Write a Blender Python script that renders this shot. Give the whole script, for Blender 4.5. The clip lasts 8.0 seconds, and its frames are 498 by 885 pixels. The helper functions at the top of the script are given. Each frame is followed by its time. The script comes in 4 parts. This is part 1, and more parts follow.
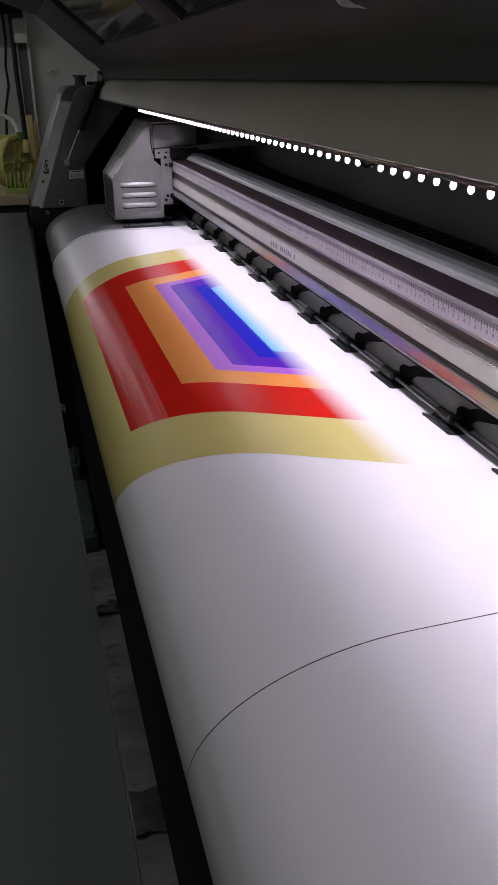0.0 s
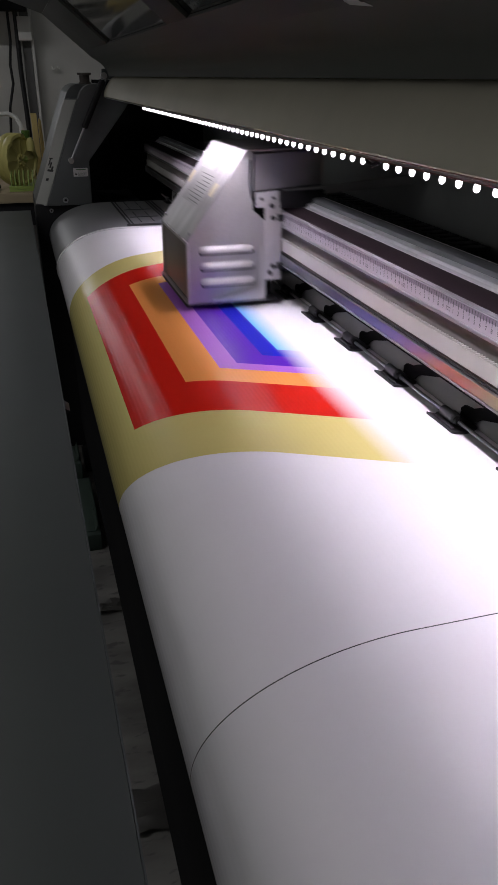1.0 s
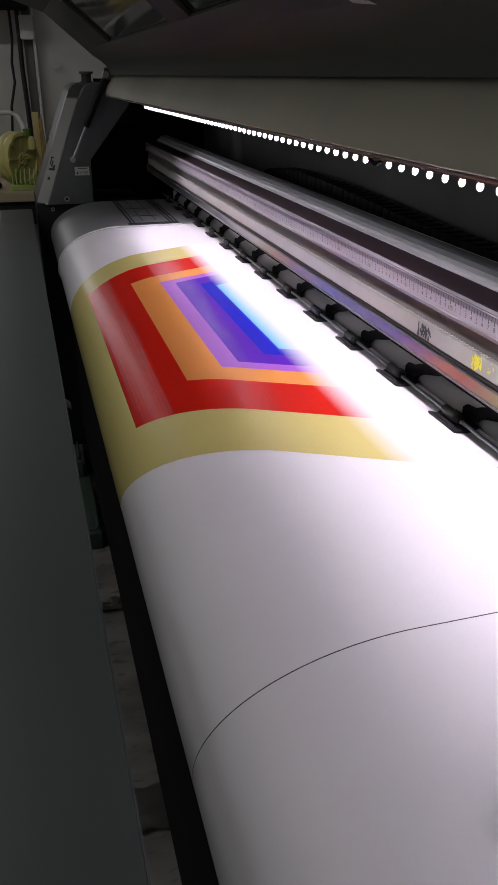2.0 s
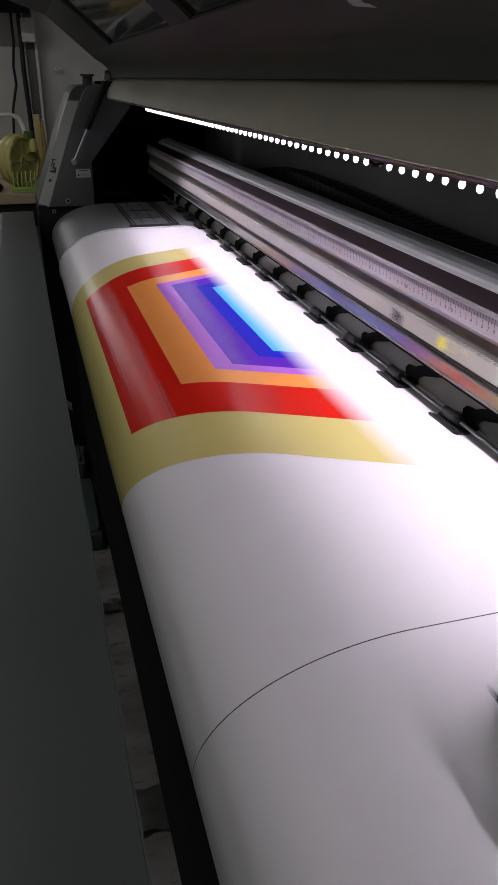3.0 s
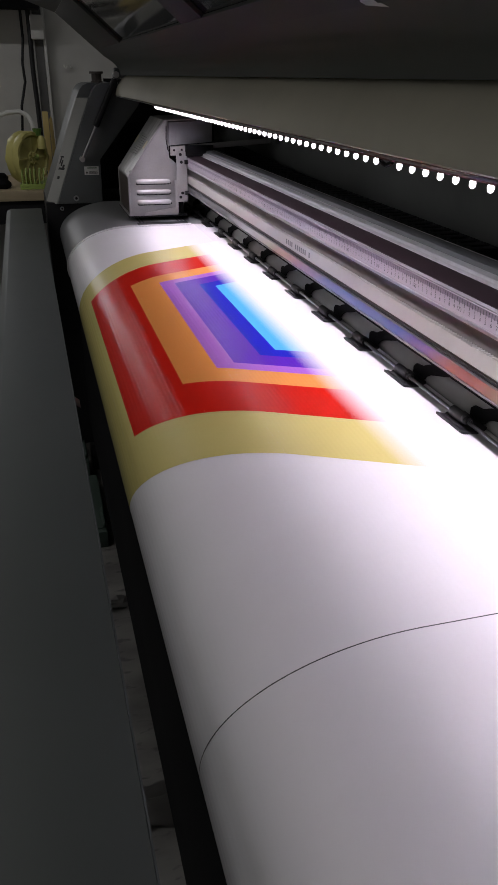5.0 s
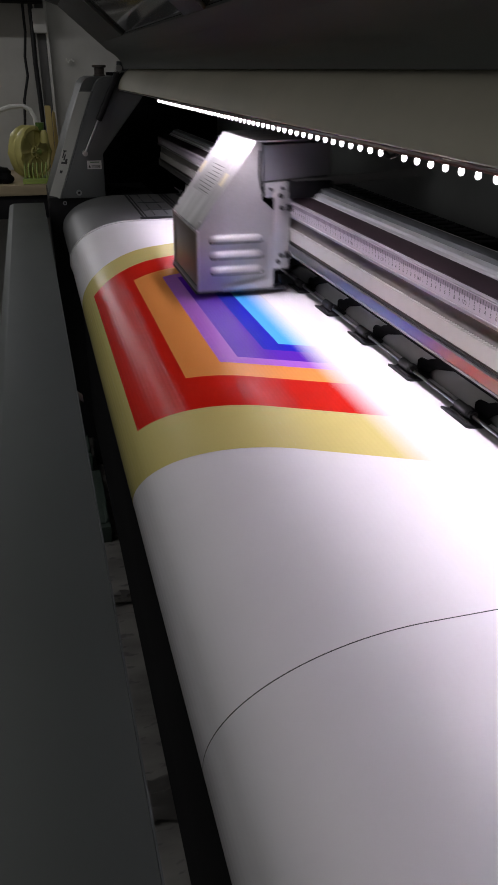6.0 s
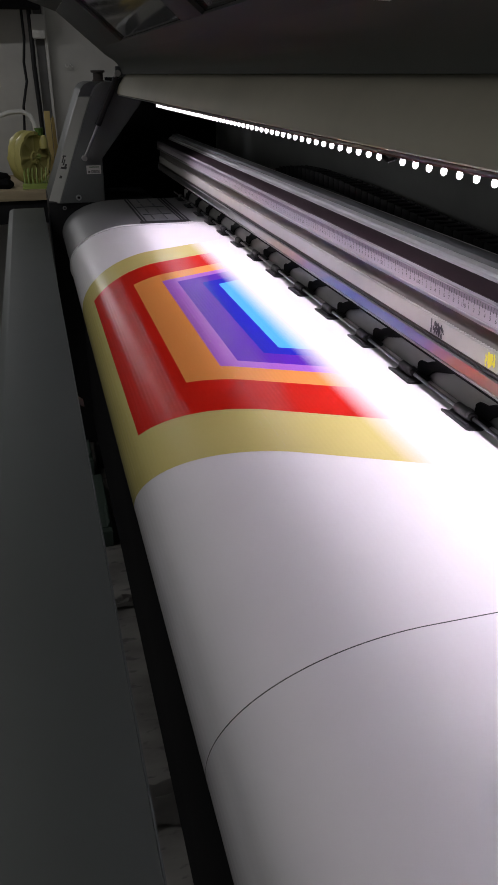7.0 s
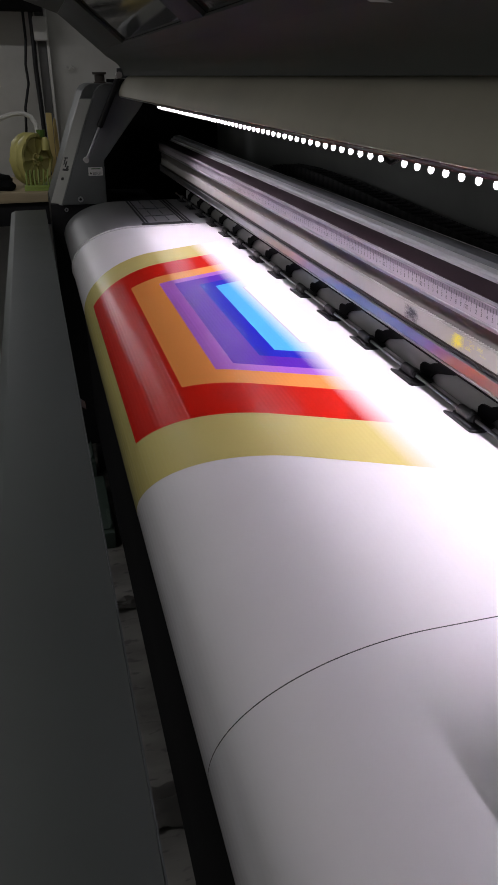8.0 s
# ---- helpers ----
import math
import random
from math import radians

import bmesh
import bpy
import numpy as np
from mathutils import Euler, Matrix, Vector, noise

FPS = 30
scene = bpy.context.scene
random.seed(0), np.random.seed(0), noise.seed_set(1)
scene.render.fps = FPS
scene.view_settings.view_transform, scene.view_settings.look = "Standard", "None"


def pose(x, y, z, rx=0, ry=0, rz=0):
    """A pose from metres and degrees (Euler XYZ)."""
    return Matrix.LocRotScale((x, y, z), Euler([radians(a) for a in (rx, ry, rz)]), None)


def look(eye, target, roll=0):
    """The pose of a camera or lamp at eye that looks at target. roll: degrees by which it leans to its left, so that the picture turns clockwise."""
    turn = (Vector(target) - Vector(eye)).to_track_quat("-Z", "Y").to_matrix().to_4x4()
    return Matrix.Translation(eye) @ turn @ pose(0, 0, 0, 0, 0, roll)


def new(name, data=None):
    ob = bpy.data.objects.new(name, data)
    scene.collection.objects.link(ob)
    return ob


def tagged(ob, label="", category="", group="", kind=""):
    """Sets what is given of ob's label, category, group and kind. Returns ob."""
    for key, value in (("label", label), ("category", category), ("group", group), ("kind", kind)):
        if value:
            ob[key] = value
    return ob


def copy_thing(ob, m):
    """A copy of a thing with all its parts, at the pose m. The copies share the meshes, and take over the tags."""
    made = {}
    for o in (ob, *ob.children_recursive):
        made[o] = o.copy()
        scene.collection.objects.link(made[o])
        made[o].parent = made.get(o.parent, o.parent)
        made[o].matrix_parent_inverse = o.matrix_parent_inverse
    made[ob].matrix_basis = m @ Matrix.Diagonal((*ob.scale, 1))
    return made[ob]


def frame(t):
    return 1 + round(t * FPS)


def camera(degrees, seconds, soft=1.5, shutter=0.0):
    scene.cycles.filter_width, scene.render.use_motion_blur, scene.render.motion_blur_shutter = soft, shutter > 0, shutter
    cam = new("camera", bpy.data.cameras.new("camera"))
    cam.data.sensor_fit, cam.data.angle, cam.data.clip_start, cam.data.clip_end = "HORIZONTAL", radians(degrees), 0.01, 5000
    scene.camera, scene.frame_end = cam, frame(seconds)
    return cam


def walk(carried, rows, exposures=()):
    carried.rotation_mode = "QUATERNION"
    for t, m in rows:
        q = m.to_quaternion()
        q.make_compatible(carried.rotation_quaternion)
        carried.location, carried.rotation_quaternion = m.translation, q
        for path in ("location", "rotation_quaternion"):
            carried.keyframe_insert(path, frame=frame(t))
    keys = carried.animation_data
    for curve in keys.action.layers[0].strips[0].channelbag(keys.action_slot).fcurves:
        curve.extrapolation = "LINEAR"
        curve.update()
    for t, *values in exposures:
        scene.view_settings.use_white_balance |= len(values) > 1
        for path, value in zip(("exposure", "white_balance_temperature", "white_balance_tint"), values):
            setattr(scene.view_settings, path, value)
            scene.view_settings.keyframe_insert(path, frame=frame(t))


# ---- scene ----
cam = camera(36.43, 8.0, soft=1.15, shutter=0.45)
PATH = [
    (0, look((-0.0003, -0.0004, 1.2801), (0.5067, 1.7282, 0.4114), 0.00)),
    (0.5, look((-0.0007, -0.0003, 1.2791), (0.5030, 1.7278, 0.4076), 0.07)),
    (1, look((-0.0010, 0.0001, 1.2797), (0.4978, 1.7295, 0.4078), 0.08)),
    (1.5, look((-0.0022, 0.0005, 1.2788), (0.4961, 1.7293, 0.4054), 0.20)),
    (3, look((-0.0037, -0.0023, 1.2786), (0.4941, 1.7296, 0.4111), 0.28)),
    (3.5, look((-0.0051, -0.0026, 1.2793), (0.4892, 1.7322, 0.4155), 0.54)),
    (4, look((-0.0067, -0.0025, 1.2784), (0.4782, 1.7315, 0.4077), 0.53)),
    (4.5, look((-0.0067, -0.0037, 1.2794), (0.4791, 1.7315, 0.4117), 0.55)),
    (6, look((-0.0062, -0.0006, 1.2766), (0.4683, 1.7301, 0.3938), 0.39)),
    (6.5, look((-0.0050, 0.0011, 1.2754), (0.4645, 1.7342, 0.3945), 0.29)),
    (7, look((-0.0060, -0.0010, 1.2779), (0.4669, 1.7337, 0.4021), -0.02)),
    (7.5, look((-0.0041, 0.0011, 1.2788), (0.4680, 1.7384, 0.4077), -0.09)),
    (8, look((-0.0051, 0.0009, 1.2789), (0.4619, 1.7381, 0.4048), -0.23)),
]
walk(cam, PATH, [(0.0, -0.08, 6400, 17), (0.5, -0.04, 6400, 17), (1.0, 0.08, 6450, 17), (1.5, 0.30, 6550, 17), (2.0, 0.09, 6550, 17), (3.0, 0.07, 6550, 17), (3.5, 0.28, 6550, 17), (4.0, 0.14, 6550, 17), (4.5, 0.10, 6550, 17),
                 (6.0, 0.12, 6550, 17), (6.5, 0.40, 6550, 17), (7.0, 0.12, 6550, 17), (8.0, 0.12, 6550, 17)])

E0 = 1.28          # height of the first eye over the floor; profile heights below are given from it


# ---- light ----
world = bpy.data.worlds.new("room_air")
scene.world = world
world.use_nodes = True
world.node_tree.nodes["Background"].inputs[0].default_value = (0.80, 0.85, 0.90, 1)
world.node_tree.nodes["Background"].inputs[1].default_value = 0.020
scene.view_settings.exposure = 0.0


def area_lamp(name, m, sx, sy, watts, colour, spread=180):
    d = bpy.data.lights.new(name, "AREA")
    d.shape, d.size, d.size_y, d.energy, d.color = "RECTANGLE", sx, sy, watts, colour
    d.spread = radians(spread)
    ob = new(name, d)
    ob.matrix_world = m
    return ob


LED_X, LED_Z = 0.310, E0 - 0.0711
LAMP_X, LAMP_Z = LED_X + 0.003, LED_Z - 0.008
# the row of lensed diodes under the hood's lip throws a narrow beam down and back at the print zone, and spills a little all round
area_lamp("diode_row_light", look((LAMP_X, 0.95, LAMP_Z), (0.392, 0.95, 0.927)), 2.2, 0.005, 1.52, (1.01, 0.955, 1.07), 84)
area_lamp("diode_row_spill", look((LAMP_X, 0.95, LAMP_Z - 0.001), (0.31, 0.95, 0.927)), 2.2, 0.005, 1.18, (1.01, 0.955, 1.07), 118)
# added, unseen: tube and west lamp fill the room, north lamp streaks the vinyl
area_lamp("tube_fill_light", look((-1.05, 1.45, 2.655), (-1.049, 1.45, 0.0)), 0.05, 2.5, 14.0, (0.97, 1.0, 0.96))
area_lamp("north_streak_light", look((-0.46, 3.66, 1.70), (-0.46, 0.0, 1.70)), 0.17, 0.80, 2.8, (0.97, 1.0, 1.0))
area_lamp("west_fill_light", look((-2.54, 0.6, 1.65), (0.3, 0.6, 1.65)), 1.3, 1.2, 5.0, (0.98, 1.0, 0.96))


# ---- materials ----
class Nodes:
    """A small builder for node materials."""
    def __init__(self, name):
        self.mat = bpy.data.materials.new(name)
        self.mat.use_nodes = True
        self.t = self.mat.node_tree
        self.b = self.t.nodes["Principled BSDF"]

    def add(self, kind, **props):
        n = self.t.nodes.new(kind)
        for k, v in props.items():
            if k == "operation":
                n.operation = v
            elif k == "blend_type":
                n.blend_type = v
            elif k == "data_type":
                n.data_type = v
            elif k == "wave_type":
                n.wave_type = v
            elif k == "bands_direction":
                n.bands_direction = v
            elif k == "use_clamp":
                n.use_clamp = v
        return n

    def link(self, a, b):
        self.t.links.new(a, b)

    def math(self, op, a, b=0.0, clamp=False):
        n = self.add("ShaderNodeMath", operation=op, use_clamp=clamp)
        for i, v in enumerate((a, b)):
            if isinstance(v, (int, float)):
                n.inputs[i].default_value = v
            else:
                self.link(v, n.inputs[i])
        return n.outputs[0]

    def mix(self, fac, a, b):
        n = self.add("ShaderNodeMix", data_type="RGBA")
        for s, v in ((n.inputs[0], fac), (n.inputs[6], a), (n.inputs[7], b)):
            if isinstance(v, (int, float)):
                s.default_value = v
            elif isinstance(v, tuple):
                s.default_value = (*v, 1)
            else:
                self.link(v, s)
        return n.outputs[2]

    def noise(self, scale, detail=3, stretch=None, space="Object"):
        c = self.add("ShaderNodeTexCoord")
        n = self.add("ShaderNodeTexNoise")
        n.inputs["Scale"].default_value, n.inputs["Detail"].default_value = scale, detail
        out = c.outputs[space]
        if stretch:
            m = self.add("ShaderNodeMapping")
            m.inputs["Scale"].default_value = stretch
            self.link(out, m.inputs[0])
            out = m.outputs[0]
        self.link(out, n.inputs["Vector"])
        return n.outputs[0]

    def ramp(self, v, lo, hi):
        n = self.add("ShaderNodeMapRange")
        n.inputs[1].default_value, n.inputs[2].default_value = lo, hi
        self.link(v, n.inputs[0])
        return n.outputs[0]

    def bump(self, height, strength, distance=0.001):
        n = self.add("ShaderNodeBump")
        n.inputs["Strength"].default_value, n.inputs["Distance"].default_value = strength, distance
        self.link(height, n.inputs["Height"])
        self.link(n.outputs[0], self.b.inputs["Normal"])

    def set(self, colour=None, rough=None, metal=None, spec=None):
        for key, v in (("Base Color", colour), ("Roughness", rough), ("Metallic", metal), ("Specular IOR Level", spec)):
            if v is None:
                continue
            if isinstance(v, tuple):
                self.b.inputs[key].default_value = (*v, 1)
            elif isinstance(v, (int, float)):
                self.b.inputs[key].default_value = v
            else:
                self.link(v, self.b.inputs[key])
        return self.mat


def plain(name, colour, rough=0.5, metal=0.0, wear=0.18, grain=60.0, relief=0.12, spec=None, stretch=None):
    """Paint, plastic or metal with stains at one scale and grain at another."""
    n = Nodes(name)
    big, fine = n.noise(5.0, 4, stretch), n.noise(grain, 3, stretch)
    dark = tuple(c * (1 - wear) for c in colour)
    light = tuple(min(1, c * (1 + wear * 0.7)) for c in colour)
    c = n.mix(n.ramp(big, 0.3, 0.7), dark, light)
    c = n.mix(n.math("MULTIPLY", n.ramp(fine, 0.45, 0.8), wear * 0.6), c, tuple(x * 0.6 for x in colour))
    r = n.math("ADD", n.math("MULTIPLY", big, 0.16), rough - 0.08)
    n.bump(fine, relief, 0.0006)
    return n.set(c, r, metal, spec)


def glowing(name, colour, strength):
    n = Nodes(name)
    n.b.inputs["Emission Color"].default_value = (*colour, 1)
    n.b.inputs["Emission Strength"].default_value = strength
    return n.set(colour, 0.3)


STEEL = plain("brushed_steel", (0.52, 0.51, 0.51), 0.42, 0.55, 0.34, 240, 0.2, stretch=(1, 8, 1))
STEEL_DULL = plain("dull_galvanised_steel", (0.34, 0.34, 0.35), 0.5, 0.5, 0.2, 120, 0.15)
ALUMINIUM = plain("extruded_aluminium", (0.42, 0.43, 0.44), 0.36, 0.8, 0.08, 300, 0.1, stretch=(40, 1, 40))
POLISHED = plain("polished_metal_strip", (0.50, 0.50, 0.52), 0.33, 1.0, 0.05, 200, 0.0)
MAROON = plain("dark_maroon_anodised_channel", (0.024, 0.015, 0.018), 0.5, 0.1, 0.2, spec=0.3)
RAIL_GREY = plain("grey_rail_web", (0.15, 0.138, 0.13), 0.5, 0.1, 0.15)
BRIGHT_EDGE = plain("bright_rail_edge", (0.72, 0.73, 0.74), 0.32, 0.5, 0.2)
BROWN = plain("brown_grease_groove", (0.07, 0.055, 0.045), 0.6, 0.1, 0.3)
BELT = plain("white_rubber_belt", (0.34, 0.33, 0.31), 0.65, 0, 0.1)
GUIDE_METAL = plain("dull_guide_aluminium", (0.62, 0.63, 0.635), 0.42, 0.4, 0.10, 300, 0.1, stretch=(40, 1, 40))
FRONT_PLATE = plain("dark_tinted_front_plate", (0.13, 0.10, 0.085), 0.38, 0.5, 0.25)
BLACK = plain("black_plastic", (0.015, 0.015, 0.017), 0.5, 0, 0.25, spec=0.3)
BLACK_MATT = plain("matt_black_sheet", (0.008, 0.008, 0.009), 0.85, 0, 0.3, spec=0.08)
INK_BLACK = plain("dried_black_ink", (0.012, 0.012, 0.014), 0.4, 0, 0.3)
INK_YELLOW = plain("dried_yellow_ink", (0.70, 0.62, 0.04), 0.4, 0, 0.3)
DARK_GREY = plain("dark_grey_enamel", (0.075, 0.085, 0.088), 0.5, 0, 0.14)
CAP_GREY = plain("slate_grey_cover_plastic", (0.125, 0.133, 0.134), 0.48, 0, 0.14)
CAP_LIGHT = plain("light_grey_inlay_plastic", (0.36, 0.36, 0.34), 0.55, 0, 0.12)
LIP = plain("putty_grey_enamel", (0.46, 0.44, 0.35), 0.6, 0, 0.12)
HOOD = plain("charcoal_hood_enamel", (0.054, 0.058, 0.053), 0.7, 0, 0.15, spec=0.2)
PLATEN = plain("grey_anodised_platen", (0.27, 0.275, 0.28), 0.4, 0.25, 0.10)
PANEL = plain("green_grey_enamel", (0.058, 0.068, 0.065), 0.55, 0, 0.10, 40)
WALL = plain("grey_distempered_wall", (0.50, 0.50, 0.48), 0.85, 0, 0.14, 30)
CEILING = plain("dull_white_ceiling_paint", (0.45, 0.45, 0.44), 0.9, 0, 0.1)
WOOD = plain("light_birch_board", (0.42, 0.34, 0.22), 0.6, 0, 0.2, 80, 0.2, stretch=(1, 12, 12))
CARD = plain("yellowed_board", (0.52, 0.40, 0.16), 0.7, 0, 0.2)
WHITE_PLASTIC = plain("grey_white_plastic", (0.62, 0.62, 0.60), 0.45, 0, 0.1)
YELLOW = plain("translucent_yellow_plastic", (0.46, 0.42, 0.14), 0.4, 0, 0.15)
GREEN = plain("lime_green_plastic", (0.30, 0.40, 0.10), 0.4, 0, 0.2)
RULER = plain("grey_white_ruler", (0.33, 0.305, 0.33), 0.5, 0, 0.1)
PAPER = plain("white_sticker_paper", (0.72, 0.72, 0.70), 0.6, 0, 0.08)
GLOW = glowing("lit_diode", (1.0, 0.97, 1.0), 4.0)
PCB = plain("copper_brown_circuit_strip", (0.20, 0.11, 0.10), 0.4, 0.2, 0.2)
KNOB = plain("brown_black_rubber", (0.05, 0.04, 0.035), 0.6, 0, 0.2)


def acrylic_material():
    """Smoke-tinted clear sheet: mirrors the room weakly."""
    n = Nodes("smoked_acrylic_sheet")
    s = n.noise(7.0, 3)
    n.bump(s, 0.05, 0.002)
    return n.set((0.020, 0.021, 0.020), n.math("MULTIPLY", s, 0.12), 0.0, 0.8)


ACRYLIC = acrylic_material()


def vinyl_material(name, printed):
    """Ribbed white banner vinyl; the printed kind carries the nested frames of the design (UV: metres along the feed, metres along the machine).
    The ink builds up over the passes, so it fades in across the print zone, which is fixed to the machine."""
    n = Nodes(name)
    uv = n.add("ShaderNodeUVMap")
    sep = n.add("ShaderNodeSeparateXYZ")
    n.link(uv.outputs[0], sep.inputs[0])
    s, y = sep.outputs[0], sep.outputs[1]
    white = n.mix(n.noise(9.0, 3), (0.74, 0.725, 0.75), (0.79, 0.775, 0.80))
    colour = white
    if printed:
        off = n.math("ABSOLUTE", n.math("SUBTRACT", y, 1.167))
        # left edge along the feed, half width at s = 0, ink colour
        for left, half, ink in ((-0.230, 0.503, (0.60, 0.52, 0.19)), (-0.140, 0.389, (0.60, 0.016, 0.008)), (-0.056, 0.290, (0.80, 0.30, 0.075)),
                                (-0.004, 0.240, (0.40, 0.13, 0.58)), (0.023, 0.214, (0.105, 0.018, 0.42)), (0.066, 0.172, (0.016, 0.018, 0.45)),
                                (0.093, 0.141, (0.07, 0.42, 0.93)), (0.1385, 0.0975, (0.10, 0.10, 0.22)), (0.1415, 0.0945, (0.72, 0.69, 0.76))):
            inside = n.math("LESS_THAN", n.math("SUBTRACT", off, n.math("MULTIPLY", s, 0.5)), half)
            inside = n.math("MULTIPLY", inside, n.math("GREATER_THAN", s, left))
            colour = n.mix(inside, colour, ink)
        at = n.add("ShaderNodeNewGeometry")
        px = n.add("ShaderNodeSeparateXYZ")
        n.link(at.outputs["Position"], px.inputs[0])
        speck = n.noise(900.0, 2)
        dens = n.ramp(n.math("ADD", px.outputs[0], n.math("MULTIPLY", n.math("SUBTRACT", speck, 0.5), 0.018)), 0.357, 0.320)
        colour = n.mix(dens, white, colour)
    # a clear glossy film over the ink follows the ribs of the weave, which run along the machine; the fine cross threads spread its glints along them
    rib = n.math("SINE", n.math("MULTIPLY", s, 2 * math.pi / 0.0054))
    wob = n.noise(30.0, 3, (1, 0.10, 1))
    knots = n.noise(420.0, 2, (1, 0.5, 1))
    h = n.math("ADD", n.math("MULTIPLY", rib, n.math("ADD", n.math("MULTIPLY", wob, 1.2), 0.4)), n.math("MULTIPLY", knots, 0.7))
    bump = n.add("ShaderNodeBump")
    bump.inputs["Strength"].default_value, bump.inputs["Distance"].default_value = 1.0, 0.000062
    n.link(h, bump.inputs["Height"])
    gloss = n.add("ShaderNodeBsdfAnisotropic")
    gloss.inputs["Color"].default_value = (1, 1, 1, 1)
    gloss.inputs["Roughness"].default_value, gloss.inputs["Anisotropy"].default_value, gloss.inputs["Rotation"].default_value = 0.15 if printed else 0.19, 0.76, 0.0
    n.link(bump.outputs[0], gloss.inputs["Normal"])
    tangent = n.add("ShaderNodeTangent")
    tangent.direction_type = "UV_MAP"
    n.link(tangent.outputs[0], gloss.inputs["Tangent"])
    fresnel = n.add("ShaderNodeFresnel")
    fresnel.inputs["IOR"].default_value = 1.5
    n.link(bump.outputs[0], fresnel.inputs["Normal"])
    share = n.math("MULTIPLY", fresnel.outputs[0], 0.62 if printed else 0.42)
    if printed:
        share = n.math("MULTIPLY", share, n.math("ADD", n.math("MULTIPLY", dens, 0.6), 0.4))
    both = n.add("ShaderNodeMixShader")
    n.link(share, both.inputs[0])
    n.link(n.b.outputs[0], both.inputs[1])
    n.link(gloss.outputs[0], both.inputs[2])
    n.link(both.outputs[0], n.t.nodes["Material Output"].inputs["Surface"])
    return n.set(colour, 0.6, 0.0, 0.0)


VINYL = vinyl_material("ribbed_white_vinyl", False)
PRINT = vinyl_material("printed_vinyl", True)


def floor_material():
    n = Nodes("grey_marbled_floor_tile")
    a = n.noise(3.0, 8, (1.0, 3.0, 1.0))
    v = n.noise(24.0, 7, (0.8, 1.8, 1.0))
    c = n.mix(n.ramp(a, 0.35, 0.7), (0.065, 0.063, 0.06), (0.17, 0.165, 0.155))
    c = n.mix(n.math("MULTIPLY", n.ramp(v, 0.58, 0.66), 0.8), c, (0.05, 0.05, 0.05))
    n.bump(v, 0.3, 0.002)
    return n.set(c, 0.55)


FLOOR = floor_material()


# ---- mesh helpers ----
def mesh_of(name, bm, material):
    bmesh.ops.recalc_face_normals(bm, faces=bm.faces)
    me = bpy.data.meshes.new(name)
    bm.to_mesh(me)
    bm.free()
    me.materials.append(material)
    return me


def smooth(me, angle=35):
    for p in me.polygons:
        p.use_smooth = True
    me.set_sharp_from_angle(angle=radians(angle))
    return me


def part(name, bm, material, parent=None, label="", soft=True):
    """Links a bmesh as one mesh object, under a thing if there is one."""
    me = mesh_of(name, bm, material)
    if soft:
        smooth(me)
    ob = new(name, me)
    if parent is not None:
        ob.parent = parent
    if label:
        ob["label"] = label
    return ob


def prism(points, a, b, axis="y", bevel=0.0):
    """A closed outline swept from a to b. Outline in (x, z) for axis y, (x, y) for axis z, (y, z) for axis x."""
    bm = bmesh.new()

    def at(p, h):
        return {"y": (p[0], h, p[1]), "z": (p[0], p[1], h), "x": (h, p[0], p[1])}[axis]
    lo = [bm.verts.new(at(p, a)) for p in points]
    hi = [bm.verts.new(at(p, b)) for p in points]
    bm.faces.new(lo)
    bm.faces.new(list(reversed(hi)))
    for i in range(len(points)):
        j = (i + 1) % len(points)
        bm.faces.new((lo[i], lo[j], hi[j], hi[i]))
    bmesh.ops.recalc_face_normals(bm, faces=bm.faces)
    if bevel:
        bmesh.ops.bevel(bm, geom=list(bm.edges), offset=bevel, segments=2, profile=0.6, affect="EDGES", clamp_overlap=True)
    return bm


def box(x0, x1, y0, y1, z0, z1, bevel=0.002):
    return prism([(x0, z0), (x1, z0), (x1, z1), (x0, z1)], y0, y1, "y", bevel)


def joined(*bms):
    out = bmesh.new()
    for b in bms:
        me = bpy.data.meshes.new("tmp")
        b.to_mesh(me)
        b.free()
        out.from_mesh(me)
        bpy.data.meshes.remove(me)
    return out


def tube(points, r, sides=10, closed_ends=True):
    """A round bar along a run of points."""
    bm = bmesh.new()
    pts = [Vector(p) for p in points]
    rings = []
    for i, p in enumerate(pts):
        d = (pts[min(i + 1, len(pts) - 1)] - pts[max(i - 1, 0)]).normalized()
        u = d.orthogonal().normalized() if i == 0 else (u - d * u.dot(d)).normalized()
        w = d.cross(u)
        rr = r[i] if isinstance(r, (list, tuple)) else r
        rings.append([bm.verts.new(p + (u * math.cos(k * 2 * math.pi / sides) + w * math.sin(k * 2 * math.pi / sides)) * rr) for k in range(sides)])
    for a, b in zip(rings, rings[1:]):
        for k in range(sides):
            bm.faces.new((a[k], a[(k + 1) % sides], b[(k + 1) % sides], b[k]))
    if closed_ends:
        bm.faces.new(rings[0])
        bm.faces.new(list(reversed(rings[-1])))
    return bm


def empty(name, label, category, group="", at=(0, 0, 0)):
    ob = new(name)
    ob.empty_display_size = 0.1
    ob.location = at
    return tagged(ob, label, category, group)


def rel(points):
    """Outline heights given from the eye level become heights over the floor."""
    return [(x, z + E0) for x, z in points]


